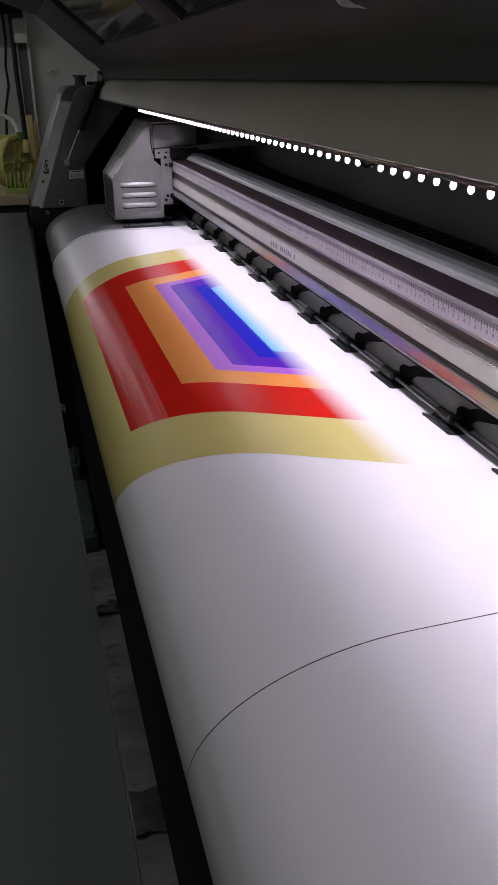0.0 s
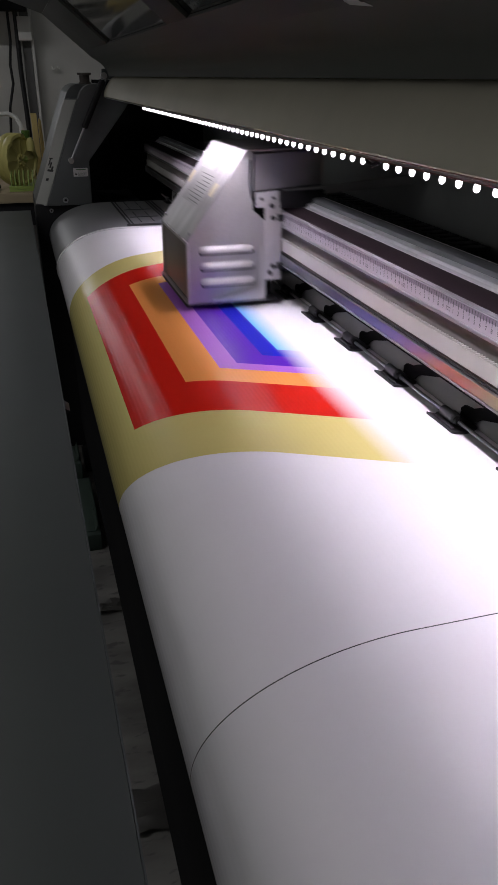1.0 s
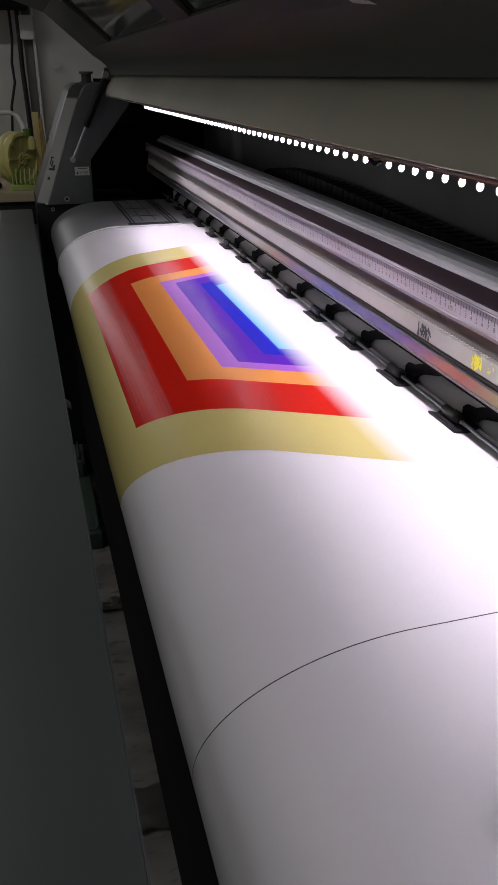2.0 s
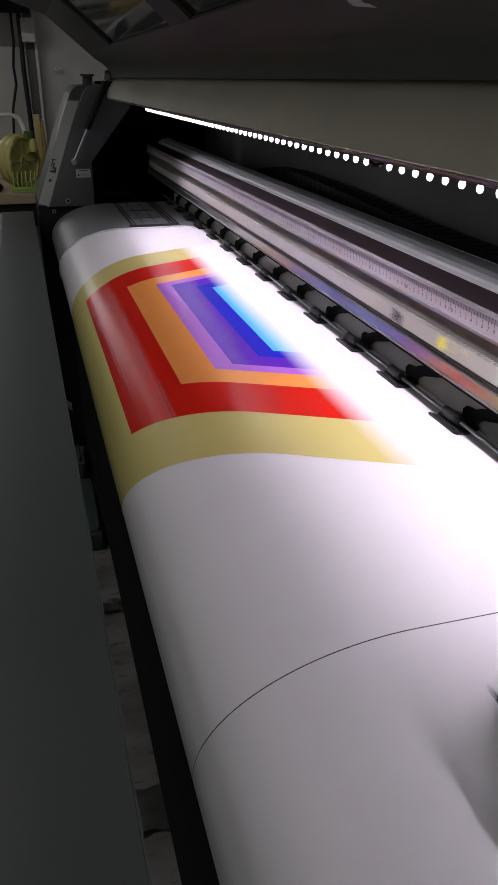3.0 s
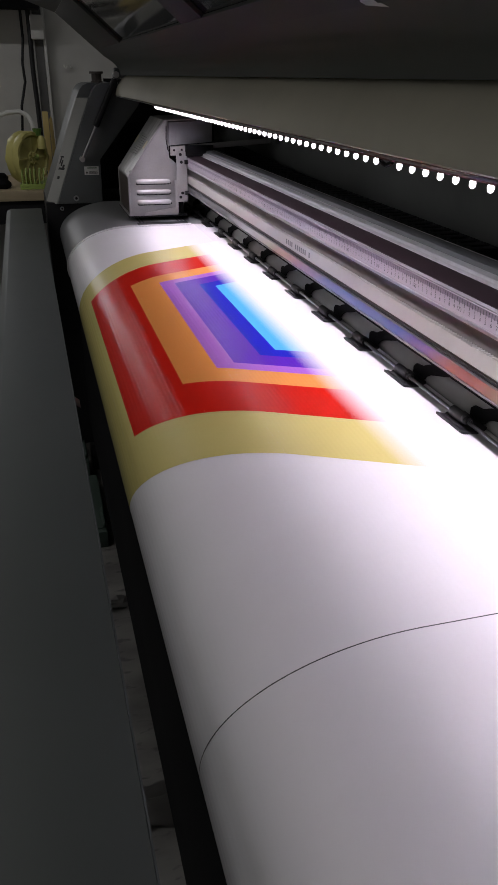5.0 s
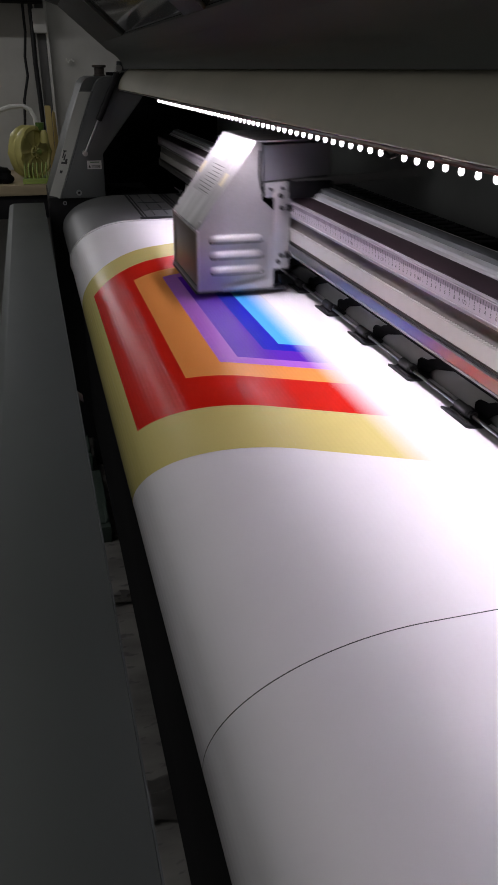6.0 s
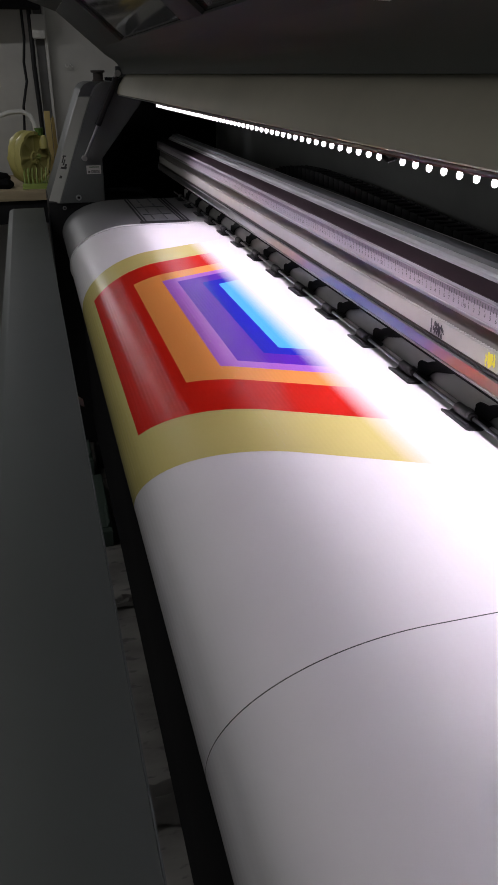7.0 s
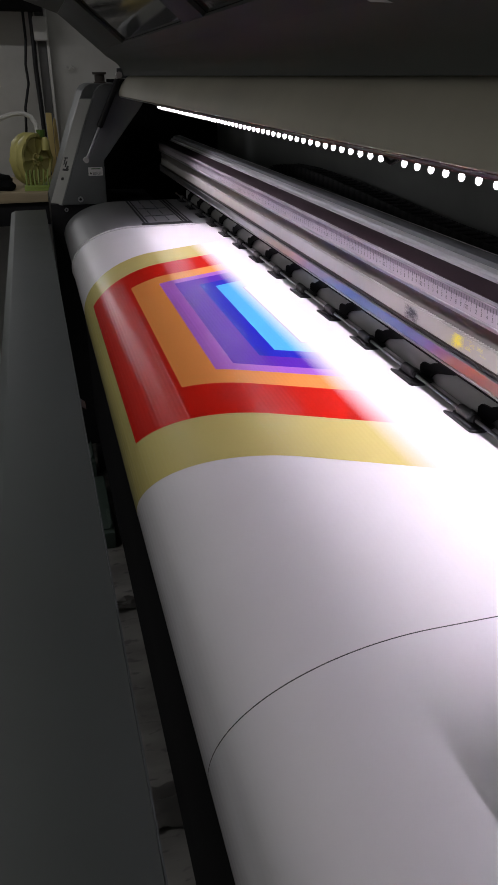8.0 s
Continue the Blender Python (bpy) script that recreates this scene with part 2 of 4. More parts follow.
# ---- the room ----
RX0, RX1, RY0, RY1, RZ = -2.5, 1.5, -2.2, 3.62, 2.75
part_floor = tagged(part("floor", box(RX0, RX1, RY0, RY1, -0.1, 0.0, 0), FLOOR), "grey marbled floor under the printer, dusty", "floor", kind="structure")
tagged(part("ceiling", box(RX0, RX1, RY0, RY1, RZ, RZ + 0.1, 0), CEILING), "dull white ceiling", "ceiling", kind="structure")
# north and west walls are opened for the two added lamps
tagged(part("wall_north", joined(box(RX0, -0.55, RY1, RY1 + 0.12, 0, RZ, 0), box(-0.37, RX1, RY1, RY1 + 0.12, 0, RZ, 0), box(-0.55, -0.37, RY1, RY1 + 0.12, 0, 1.30, 0), box(-0.55, -0.37, RY1, RY1 + 0.12, 2.10, RZ, 0)), WALL), "grey painted wall behind the printer's end", "wall", kind="structure")
tagged(part("wall_south", box(RX0, RX1, RY0 - 0.12, RY0, 0, RZ, 0), WALL), "grey painted wall", "wall", kind="structure")
tagged(part("wall_east", box(RX1, RX1 + 0.12, RY0 - 0.12, RY1 + 0.12, 0, RZ, 0), WALL), "grey painted wall", "wall", kind="structure")
tagged(part("wall_west", joined(box(RX0 - 0.12, RX0, RY0 - 0.12, -0.05, 0, RZ, 0), box(RX0 - 0.12, RX0, 1.25, RY1 + 0.12, 0, RZ, 0), box(RX0 - 0.12, RX0, -0.05, 1.25, 0, 1.05, 0), box(RX0 - 0.12, RX0, -0.05, 1.25, 2.25, RZ, 0)), WALL), "grey painted wall with an opening for the added west fill", "wall", kind="structure")
# unseen batten, added to carry the tube's fill light
added_tube_lamp = empty("added_ceiling_lamp", "unseen white batten lamp added on the ceiling", "ceiling lamp")
part("lamp_housing", box(-1.09, -1.01, 0.18, 2.72, 2.70, 2.75, 0.004), WHITE_PLASTIC, added_tube_lamp)
part("lamp_tube", tube([(-1.05, 0.20, 2.678), (-1.05, 2.70, 2.678)], 0.014, 12), glowing("lit_tube", (0.97, 1.0, 0.96), 3.0), added_tube_lamp, "glowing white tube of the added lamp")

# ---- the printer: media path ----
Y_NEAR, Y_FAR = -0.75, 2.47          # the bed from end to end
SHEET_FAR = 2.006                    # far edge of the vinyl
FLAT_Z = E0 - 0.353


def arc_table():
    """Bed profile from the flat top over the rounded front: arc length, x, z and outward normal."""
    rows = [(0.25, 0.48, FLAT_Z, 0.0, 1.0)]
    for i in range(230, -1, -1):
        s, z, tilt = i * 0.001, FLAT_Z, 0.0
        for crease, height, half in ((0.166, 0.00022, 0.0026),):      # a soft crease over the joint of the plate
            g = height * math.exp(-((s - crease) / half) ** 2)
            z, tilt = z + g, tilt - 2 * (s - crease) / half ** 2 * g
        rows.append((s, 0.23 + s, z, -tilt / math.hypot(1, tilt), 1 / math.hypot(1, tilt)))
    s, px_, pz_ = 0.0, 0.23, FLAT_Z
    for i in range(1, 381):
        a = math.pi / 2 * i / 240
        x, z = 0.23 - 0.165 * math.sin(a), E0 - 0.45 + 0.097 * math.cos(a)
        s -= math.hypot(x - px_, z - pz_)
        nx, nz = -math.sin(a) / 0.165, math.cos(a) / 0.097
        q = math.hypot(nx, nz)
        rows.append((s, x, z, nx / q, nz / q))
        px_, pz_ = x, z
    rows.append((s - 0.30, px_ + 0.01, pz_ - 0.30, rows[-1][3], rows[-1][4]))
    return list(reversed(rows))


ARC = np.array(arc_table())


def on_bed(s, lift=0.0):
    x, z, nx, nz = (float(np.interp(s, ARC[:, 0], ARC[:, k])) for k in (1, 2, 3, 4))
    q = math.hypot(nx, nz)
    return x + nx / q * lift, z + nz / q * lift, nx / q, nz / q


def draped(name, ss, y0, y1, lift, material, parent=None, label="", thick=0.0):
    """A sheet that lies on the bed from arc length to arc length, with true profile normals and UV in metres."""
    bm = bmesh.new()
    uv = bm.loops.layers.uv.new("UVMap")
    ys = [(y0(s), y1(s)) if callable(y0) else (y0, y1) for s in ss]
    grid = []
    for s, row in zip(ss, ys):
        x, z, nx, nz = on_bed(s, lift)
        grid.append([bm.verts.new((x, y, z)) for y in row])
    for i in range(len(ss) - 1):
        f = bm.faces.new((grid[i][0], grid[i + 1][0], grid[i + 1][1], grid[i][1]))
        for lp, (a, b) in zip(f.loops, ((i, 0), (i + 1, 0), (i + 1, 1), (i, 1))):
            lp[uv].uv = (ss[a], ys[a][b])
    me = bpy.data.meshes.new(name)
    bm.to_mesh(me)
    order = [s for s in ss for _ in (0, 1)]
    for p in me.polygons:
        p.use_smooth = True
    me.normals_split_custom_set_from_vertices([Vector((on_bed(s)[2], 0, on_bed(s)[3])) for s in order])
    bm.free()
    me.materials.append(material)
    ob = new(name, me)
    if parent is not None:
        ob.parent = parent
    if label:
        ob["label"] = label
    return ob


def bed_steps(a, b, step):
    k = max(2, int(round((b - a) / step)) + 1)
    return [a + (b - a) * i / (k - 1) for i in range(k)]


# the metal bed: a thick plate with rounded front apron
def bed_outline():
    top = [on_bed(s, -0.0012)[:2] for s in bed_steps(-0.27, 0.2235, 0.006)]
    return [(0.4535, top[0][1])] + top


bed = empty("printer_bed", "grey metal printer bed with a rounded front apron", "printer bed")
part("bed_plate", prism(bed_outline(), Y_NEAR, Y_FAR, "y"), PLATEN, bed)
for x0, x1 in ((0.262, 0.2665), (0.272, 0.275), (0.366, 0.369), (0.374, 0.379), (0.385, 0.388)):
    part("guide_line", box(x0, x1, 2.03, Y_FAR - 0.004, FLAT_Z - 0.0016, FLAT_Z + 0.0006, 0), BLACK, bed, "black inlaid line")
part("guide_bar", box(0.255, 0.385, 2.012, 2.048, FLAT_Z - 0.0016, FLAT_Z + 0.0018, 0), BLACK, bed, "black cross bar at the sheet's edge")
for yy in (2.13, 2.23, 2.33, 2.43):
    for x in (0.30, 0.335):
        part("vacuum_slot", box(x - 0.0012, x + 0.0012, yy - 0.04, yy + 0.03, FLAT_Z - 0.0016, FLAT_Z + 0.0002, 0), DARK_GREY, bed, "thin grey suction slot")
for yy in (2.17, 2.30):
    part("vacuum_slot", box(0.28, 0.36, yy - 0.0015, yy + 0.0015, FLAT_Z - 0.0016, FLAT_Z + 0.0003, 0), DARK_GREY, bed, "thin grey suction slot")

# the vinyl, with the print's strips riding on it
banner = tagged(draped("vinyl_banner", bed_steps(-0.60, -0.35, 0.05) + bed_steps(-0.335, 0.0, 0.004) + bed_steps(0.001, 0.223, 0.001), Y_NEAR, SHEET_FAR, 0.0006, VINYL),
                "glossy ribbed white vinyl banner draped over the bed", "banner")
part("sheet_edge", tube([(on_bed(v, 0.0012)[0], SHEET_FAR, on_bed(v, 0.0012)[1]) for v in bed_steps(-0.28, 0.16, 0.008)], 0.0019, 8), plain("pale_cut_edge", (0.8, 0.8, 0.8), 0.5), banner, "pale rolled cut edge")
# flat grey line just inside the sheet's far edge
draped("edge_line", bed_steps(-0.26, 0.16, 0.006), SHEET_FAR - 0.0125, SHEET_FAR - 0.0095, 0.0009, plain("grey_edge_tone", (0.22, 0.22, 0.23), 0.6), banner, "thin grey line along the sheet's edge")
draped("cut_line", bed_steps(-0.26, 0.22, 0.006), 0.3738, 0.3749, 0.0009, plain("thin_grey_black_ink", (0.06, 0.06, 0.065), 0.5), banner, "thin black printed line across the sheet")

STRIP = 0.009
strips = []
s_now = -0.300
while s_now < 0.215:
    ob = draped("printed_strip", [s_now + STRIP * k / 3 for k in range(4)], lambda s: 1.167 - 0.5032 - 0.5 * s, lambda s: 1.167 + 0.5032 + 0.5 * s, 0.0009, PRINT, banner, "strip of glossy printed ink frames in yellow, red, orange and blue" if not strips else "")
    mid = s_now + STRIP / 2
    strips.append((ob, mid))
    s_now += STRIP

# front dryer panel beside the banner
panel = empty("dryer_panel", "dark green-grey enamelled long panel before the printer", "panel")
PZ = E0 - 0.385
part("panel_top", prism([(-0.082, PZ - 0.10), (-0.090, PZ - 0.02), (-0.086, PZ - 0.006), (-0.074, PZ), (0.0185, PZ), (0.0185, PZ - 0.004), (0.012, PZ - 0.012), (0.012, PZ - 0.10)], -1.0, 2.58, "y", 0.0015), PANEL, panel)
part("panel_seam", box(0.0185, 0.0197, -1.0, 2.58, PZ - 0.005, PZ - 0.0003, 0), DARK_GREY, panel, "thin dark metal edge")
part("panel_catch", prism([(0.0195, PZ - 0.012), (0.027, PZ - 0.018), (0.0195, PZ - 0.022)], 0.955, 0.985, "y", 0.001), BLACK, panel, "small dark catch")
for yy in (-0.9, 2.4):
    part("panel_leg", box(-0.055, -0.015, yy, yy + 0.05, 0.0, PZ - 0.10, 0.003), BLACK, panel)

# black front apron of the stand, below the hanging sheet
stand = empty("printer_stand", "black steel printer stand", "stand")
part("front_apron", box(0.105, 0.125, Y_NEAR, 2.62, 0.19, 0.70, 0.003), BLACK_MATT, stand)
for yy in (-0.7, 2.5):
    part("stand_leg", box(0.14, 0.50, yy, yy + 0.09, 0.0, 0.775, 0.004), BLACK, stand)
part("stand_foot", box(0.10, 0.60, 2.46, 2.60, 0.0, 0.10, 0.01), BLACK, stand)

# ---- the printer: rails ----
rail = empty("carriage_rail", "long aluminium carriage rail with a ruler along it", "rail")
R0, R1 = -1.1, 2.63
part("rail_core", prism(rel([(0.408, -0.286), (0.49, -0.286), (0.49, -0.200), (0.408, -0.200)]), R0, R1), RAIL_GREY, rail)
part("upper_guide", prism(rel([(0.4365, -0.1995), (0.4365, -0.1925), (0.4415, -0.1905), (0.4420, -0.1870), (0.4500, -0.1850), (0.4515, -0.1805), (0.4560, -0.1790), (0.4680, -0.1785), (0.4720, -0.1830), (0.490, -0.1865), (0.490, -0.1995)]), R0, R1, "y", 0.0006), GUIDE_METAL, rail, "stepped aluminium guide")
# thin bright beads along two edges of the guide
for x, z in ((0.4367, -0.1925), (0.4684, -0.1776)):
    part("guide_edge", tube([(x, R0, E0 + z), (x, R1, E0 + z)], 0.0007, 6), BRIGHT_EDGE, rail, "bright thin edge of the guide")
part("guide_cap", prism(rel([(0.4494, -0.1846), (0.4496, -0.1842), (0.4510, -0.1796), (0.4557, -0.1780), (0.4684, -0.1776), (0.4725, -0.1822), (0.4900, -0.1858), (0.4900, -0.1868), (0.4720, -0.1835), (0.4680, -0.1782), (0.4562, -0.1786), (0.4518, -0.1802)]), R0, R1), plain("slate_guide_cap", (0.19, 0.205, 0.21), 0.6, 0.0, 0.15), rail, "dark slate cap of the guide")
part("guide_groove", prism(rel([(0.4352, -0.1962), (0.4368, -0.1962), (0.4368, -0.1940), (0.4352, -0.1940)]), R0, R1), BLACK, rail, "black groove line")
part("channel", prism(rel([(0.4060, -0.1985), (0.4060, -0.1972), (0.4315, -0.1925), (0.4355, -0.1925), (0.4355, -0.1985)]), R0, R1), MAROON, rail, "dark maroon channel")
part("channel_edge", prism(rel([(0.4005, -0.1995), (0.4005, -0.198), (0.4055, -0.1972), (0.4055, -0.1985)]), R0, R1), STEEL_DULL, rail)
ruler = part("ruler", prism(rel([(0.4005, -0.2185), (0.4075, -0.2185), (0.4075, -0.2000), (0.4005, -0.2000)]), R0, R1), RULER, rail, "white centimetre ruler with black numbers")
part("ruler_band", prism(rel([(0.3999, -0.2052), (0.4006, -0.2052), (0.4006, -0.2001), (0.3999, -0.2001)]), R0, R1), plain("violet_grey_band", (0.17, 0.145, 0.18), 0.4), rail, "violet grey upper band of the ruler")
part("ruler_lip", prism(rel([(0.3985, -0.2222), (0.4075, -0.2222), (0.4075, -0.2188), (0.3985, -0.2188)]), R0, R1, "y", 0.0006), ALUMINIUM, rail)
part("groove", prism(rel([(0.4025, -0.2675), (0.4075, -0.2675), (0.4075, -0.2622), (0.4025, -0.2622)]), R0, R1), BROWN, rail, "brown greasy groove")
part("groove_wire", tube([(0.4015, R0, E0 - 0.2648), (0.4015, R1, E0 - 0.2648)], 0.0014, 8), BLACK, rail)
part("mirror_strip", prism(rel([(0.4002, -0.2808), (0.4075, -0.2808), (0.4075, -0.2686), (0.4002, -0.2686)]), R0, R1), POLISHED, rail, "polished strip that mirrors the print")
part("lower_lip", prism(rel([(0.3988, -0.2836), (0.4075, -0.2836), (0.4075, -0.2812), (0.3988, -0.2815)]), R0, R1, "y", 0.0006), plain("dull_lower_lip", (0.20, 0.20, 0.205), 0.45, 0.4), rail)
part("upper_bead", prism(rel([(0.399, -0.2682), (0.4075, -0.2682), (0.4075, -0.2678), (0.399, -0.2678)]), R0, R1), ALUMINIUM, rail)

# ruler ticks and centimetre numbers: 170 stands at y = 0.664
RULER_Y = 0.664 + 1.70


def digits(text, size):
    c = bpy.data.curves.new("digits", "FONT")
    c.body, c.size, c.align_x, c.align_y = text, size, "CENTER", "CENTER"
    tmp = bpy.data.objects.new("digits", c)
    scene.collection.objects.link(tmp)
    bpy.context.view_layer.update()
    me = bpy.data.meshes.new_from_object(tmp.evaluated_get(bpy.context.evaluated_depsgraph_get()))
    bpy.data.objects.remove(tmp)
    bpy.data.curves.remove(c)
    return me


tick_bm = []
for mm in range(0, 1900, 5):
    y = RULER_Y - mm / 1000
    long = 0.0078 if mm % 10 == 0 else 0.0052
    tick_bm.append((y, long))
bm = bmesh.new()
for y, long in tick_bm:
    q = [bm.verts.new((0.3996, y + a, E0 - 0.2006 - b)) for a, b in ((-0.00045, 0), (0.00045, 0), (0.00045, long), (-0.00045, long))]
    bm.faces.new(q)
tagged(part("ruler_tick", bm, INK_BLACK, ruler, "fine black ruler ticks", soft=False), kind="stuff")
face = Matrix(((0, 0, -1), (-1, 0, 0), (0, 1, 0))).to_4x4()      # text reads along the rail, facing the front
cache = {}
for cm in range(60, 189):
    text = str(cm) if cm % 10 == 0 else str(cm % 10)
    if text not in cache:
        cache[text] = digits(text, 0.0064)
        cache[text].materials.append(INK_BLACK)
    ob = new("ruler_number", cache[text])
    ob.parent = ruler
    ob.matrix_local = Matrix.Translation((0.3999, RULER_Y - cm / 100, E0 - 0.2122)) @ face

# the toothed belt: it runs with the carriage; only its stains tell
belt = empty("timing_belt", "white toothed rubber drive belt along the rail", "belt")
bm = box(0.4012, 0.4055, R0, R1 - 0.03, E0 - 0.2605, E0 - 0.2425, 0)
part("belt_band", bm, BELT, belt)
bm = bmesh.new()
for k in range(int((R1 - 0.05 - R0) / 0.005)):
    y = R0 + 0.01 + k * 0.005
    q = [bm.verts.new((x, y + a, z)) for x in (0.4013, 0.4054) for a, z in ((0, E0 - 0.2427), (0.0026, E0 - 0.2427), (0.0022, E0 - 0.2408), (0.0004, E0 - 0.2408))]
    bm.faces.new(q[:4]); bm.faces.new(q[4:][::-1])
    for i in range(4):
        bm.faces.new((q[i], q[4 + i], q[4 + (i + 1) % 4], q[(i + 1) % 4]))
tagged(part("belt_teeth", bm, BELT, belt, "row of small belt teeth", soft=False), kind="stuff")


def blot(seed, spots, w, h, drip=0):
    """A splash of dried ink: many small flat drops."""
    rnd = random.Random(seed)
    bm = bmesh.new()
    for k in range(spots):
        cy, cz = rnd.gauss(0, w / 3), rnd.gauss(0, h / 4.6)
        r = rnd.uniform(0.0007, 0.0028)
        cz = max(-h / 2 + r, min(h / 2 - r, cz))
        ry, rz = r * rnd.uniform(0.5, 1.0), r * rnd.uniform(0.7, 1.8)
        ring = [bm.verts.new((-0.00002 * k, cy + ry * math.cos(a) * rnd.uniform(0.75, 1.2), max(-h / 2, min(h / 2, cz + rz * math.sin(a))))) for a in [2 * math.pi * i / 9 for i in range(9)]]
        bm.faces.new(ring)
    return bm


stains = []
for name, seed, spots, w, mat, dy, lab in (("ink_stain", 3, 44, 0.026, INK_BLACK, 0.711, "black ink splash"), ("ink_stain", 17, 30, 0.013, INK_YELLOW, 0.606, "yellow ink splash"),
                                           ("ink_stain", 8, 9, 0.05, INK_YELLOW, 0.575, "yellow ink splash")):
    ob = part(name, blot(seed, spots, w, 0.0165), mat, belt, lab, soft=False)
    stains.append((ob, dy))
bm = bmesh.new()
rnd = random.Random(4)
for k in range(13):
    y = k * 0.0095
    if k in (1, 8):
        continue
    w = 0.0055
    q = [bm.verts.new((0, y + a, b)) for a, b in ((0, -0.004), (w, -0.004), (w, 0.004), (0, 0.004))]
    bm.faces.new(q)
ob = part("belt_marking", bm, plain("faded_black_marking", (0.10, 0.10, 0.10), 0.6), belt, "faded dark marking in plain bars", soft=False)
stains.append((ob, -0.975))

# pressure rollers along the shaft
shaft = empty("roller_shaft", "thin dark steel roller shaft along the bed", "shaft")
part("shaft_bar", tube([(0.4315, R0, E0 - 0.3430), (0.4315, 2.52, E0 - 0.3430)], 0.0022, 12), plain("dark_steel_bar", (0.26, 0.26, 0.27), 0.3, 0.8), shaft)


def roller_bracket():
    """Foot plate, roller, and the arm that rises behind it under the rail."""
    t = empty("pressure_roller", "black plastic pressure roller on a flat foot", "roller", "pressure rollers along the shaft")
    z = E0 - 0.3519
    part("foot_plate", prism([(0.4185, 0.051), (0.4190, 0.020), (0.4190, -0.006), (0.4215, -0.009), (0.436, -0.012), (0.452, -0.004), (0.452, 0.044), (0.4290, 0.0465), (0.4255, 0.0425)], z, z + 0.0035, "z", 0.0008), BLACK, t)
    part("foot_rib", box(0.4215, 0.4235, -0.002, 0.036, z + 0.0035, z + 0.006, 0.0008), BLACK, t)
    part("roller", tube([(0.4315, 0.008, z + 0.0095), (0.4315, 0.010, z + 0.0095), (0.4315, 0.036, z + 0.0095), (0.4315, 0.038, z + 0.0095)], [0.0045, 0.0062, 0.0062, 0.0045], 14), plain("dark_grey_rubber", (0.075, 0.075, 0.078), 0.6), t)
    part("roller_collar", tube([(0.4315, 0.001, z + 0.0095), (0.4315, 0.0065, z + 0.0095)], 0.0048, 12), BLACK, t)
    part("arm", prism([(u, z + v) for u, v in ((0.002, 0.004), (0.030, 0.004), (0.030, 0.013), (0.024, 0.018), (0.008, 0.020), (-0.004, 0.026), (-0.016, 0.030), (-0.022, 0.040), (-0.022, 0.062),
                                               (-0.075, 0.062), (-0.072, 0.034), (-0.055, 0.028), (-0.035, 0.022), (-0.015, 0.016), (-0.004, 0.010))], 0.4500, 0.4530, "x", 0), BLACK_MATT, t)
    return t


first = roller_bracket()
first.location.y = 0.664
for k in list(range(-5, 0)) + list(range(1, 13)):
    copy_thing(first, pose(0, 0.664 + k * 0.1435, 0))

back = empty("rear_enclosure", "dark sheet metal rear enclosure behind the rail", "enclosure")
part("rear_bed_plate", prism(rel([(0.4545, -0.3535), (0.4562, -0.330), (0.4585, -0.327), (0.466, -0.327), (0.460, -0.3535)]), Y_NEAR, 2.47), plain("mid_grey_rear_plate", (0.27, 0.27, 0.265), 0.5), back, "mid grey plate behind the rollers")
# two black sheets stand in for the shade under and behind the rail
part("painted_shade_strip", box(0.4565, 0.466, R0, 2.47, E0 - 0.3265, E0 - 0.2875, 0), BLACK_MATT, back)
part("cavity_dark_sheet", box(0.515, 0.53, R0, 2.6, E0 - 0.37, E0 - 0.2865, 0), BLACK_MATT, back)
part("back_panel", box(0.66, 0.68, R0, 2.92, 0.5, E0 + 0.10, 0), plain("slate_grey_back_panel", (0.23, 0.245, 0.24), 0.6), back)
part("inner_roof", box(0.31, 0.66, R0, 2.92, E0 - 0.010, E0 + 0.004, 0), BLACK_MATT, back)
# black planes put the darkness of the end cavity into colour
part("dark_cavity_end", box(0.19, 0.66, 2.90, 2.92, 0.5, E0 - 0.130, 0), BLACK_MATT, back)
part("dark_cavity_end", box(0.275, 0.66, 2.90, 2.92, E0 - 0.130, E0 - 0.012, 0), BLACK_MATT, back)
for zz in (-0.10, -0.15, -0.20):
    part("rib", tube([(0.30, 2.88, E0 + zz - 0.012), (0.30, 2.88, E0 + zz + 0.012)], 0.014, 10), BLACK, back, "dark moulded rib")

# ---- the printer: end cover ----
cover = empty("end_cover", "slate grey moulded end cover of the printer", "end cover")
CY = 2.47
outline = rel([(0.071, -0.359), (0.098, -0.292), (0.127, -0.217), (0.158, -0.137), (0.190, -0.061), (0.198, -0.042), (0.210, -0.029), (0.226, -0.0225), (0.262, -0.021), (0.305, -0.030),
               (0.345, -0.062), (0.328, -0.087), (0.207, -0.233), (0.206, -0.359)])
part("cover_shell", prism(outline, CY, CY + 0.30, "y", 0.004), CAP_GREY, cover)
part("cover_foot", box(0.034, 0.36, CY + 0.012, CY + 0.30, 0.10, E0 - 0.356, 0.004), BLACK, cover, "black lower foot of the cover")
wide = [(x - 0.035, z) for x, z in outline[:8]] + [(x - 0.018, z - 0.001) for x, z in outline[8:10]] + outline[10:]
part("cover_back", prism(wide, CY + 0.050, CY + 0.32, "y", 0.003), CAP_GREY, cover)
FRONT = [(0.071, -0.359), (0.098, -0.292), (0.127, -0.217), (0.158, -0.137), (0.190, -0.061)]


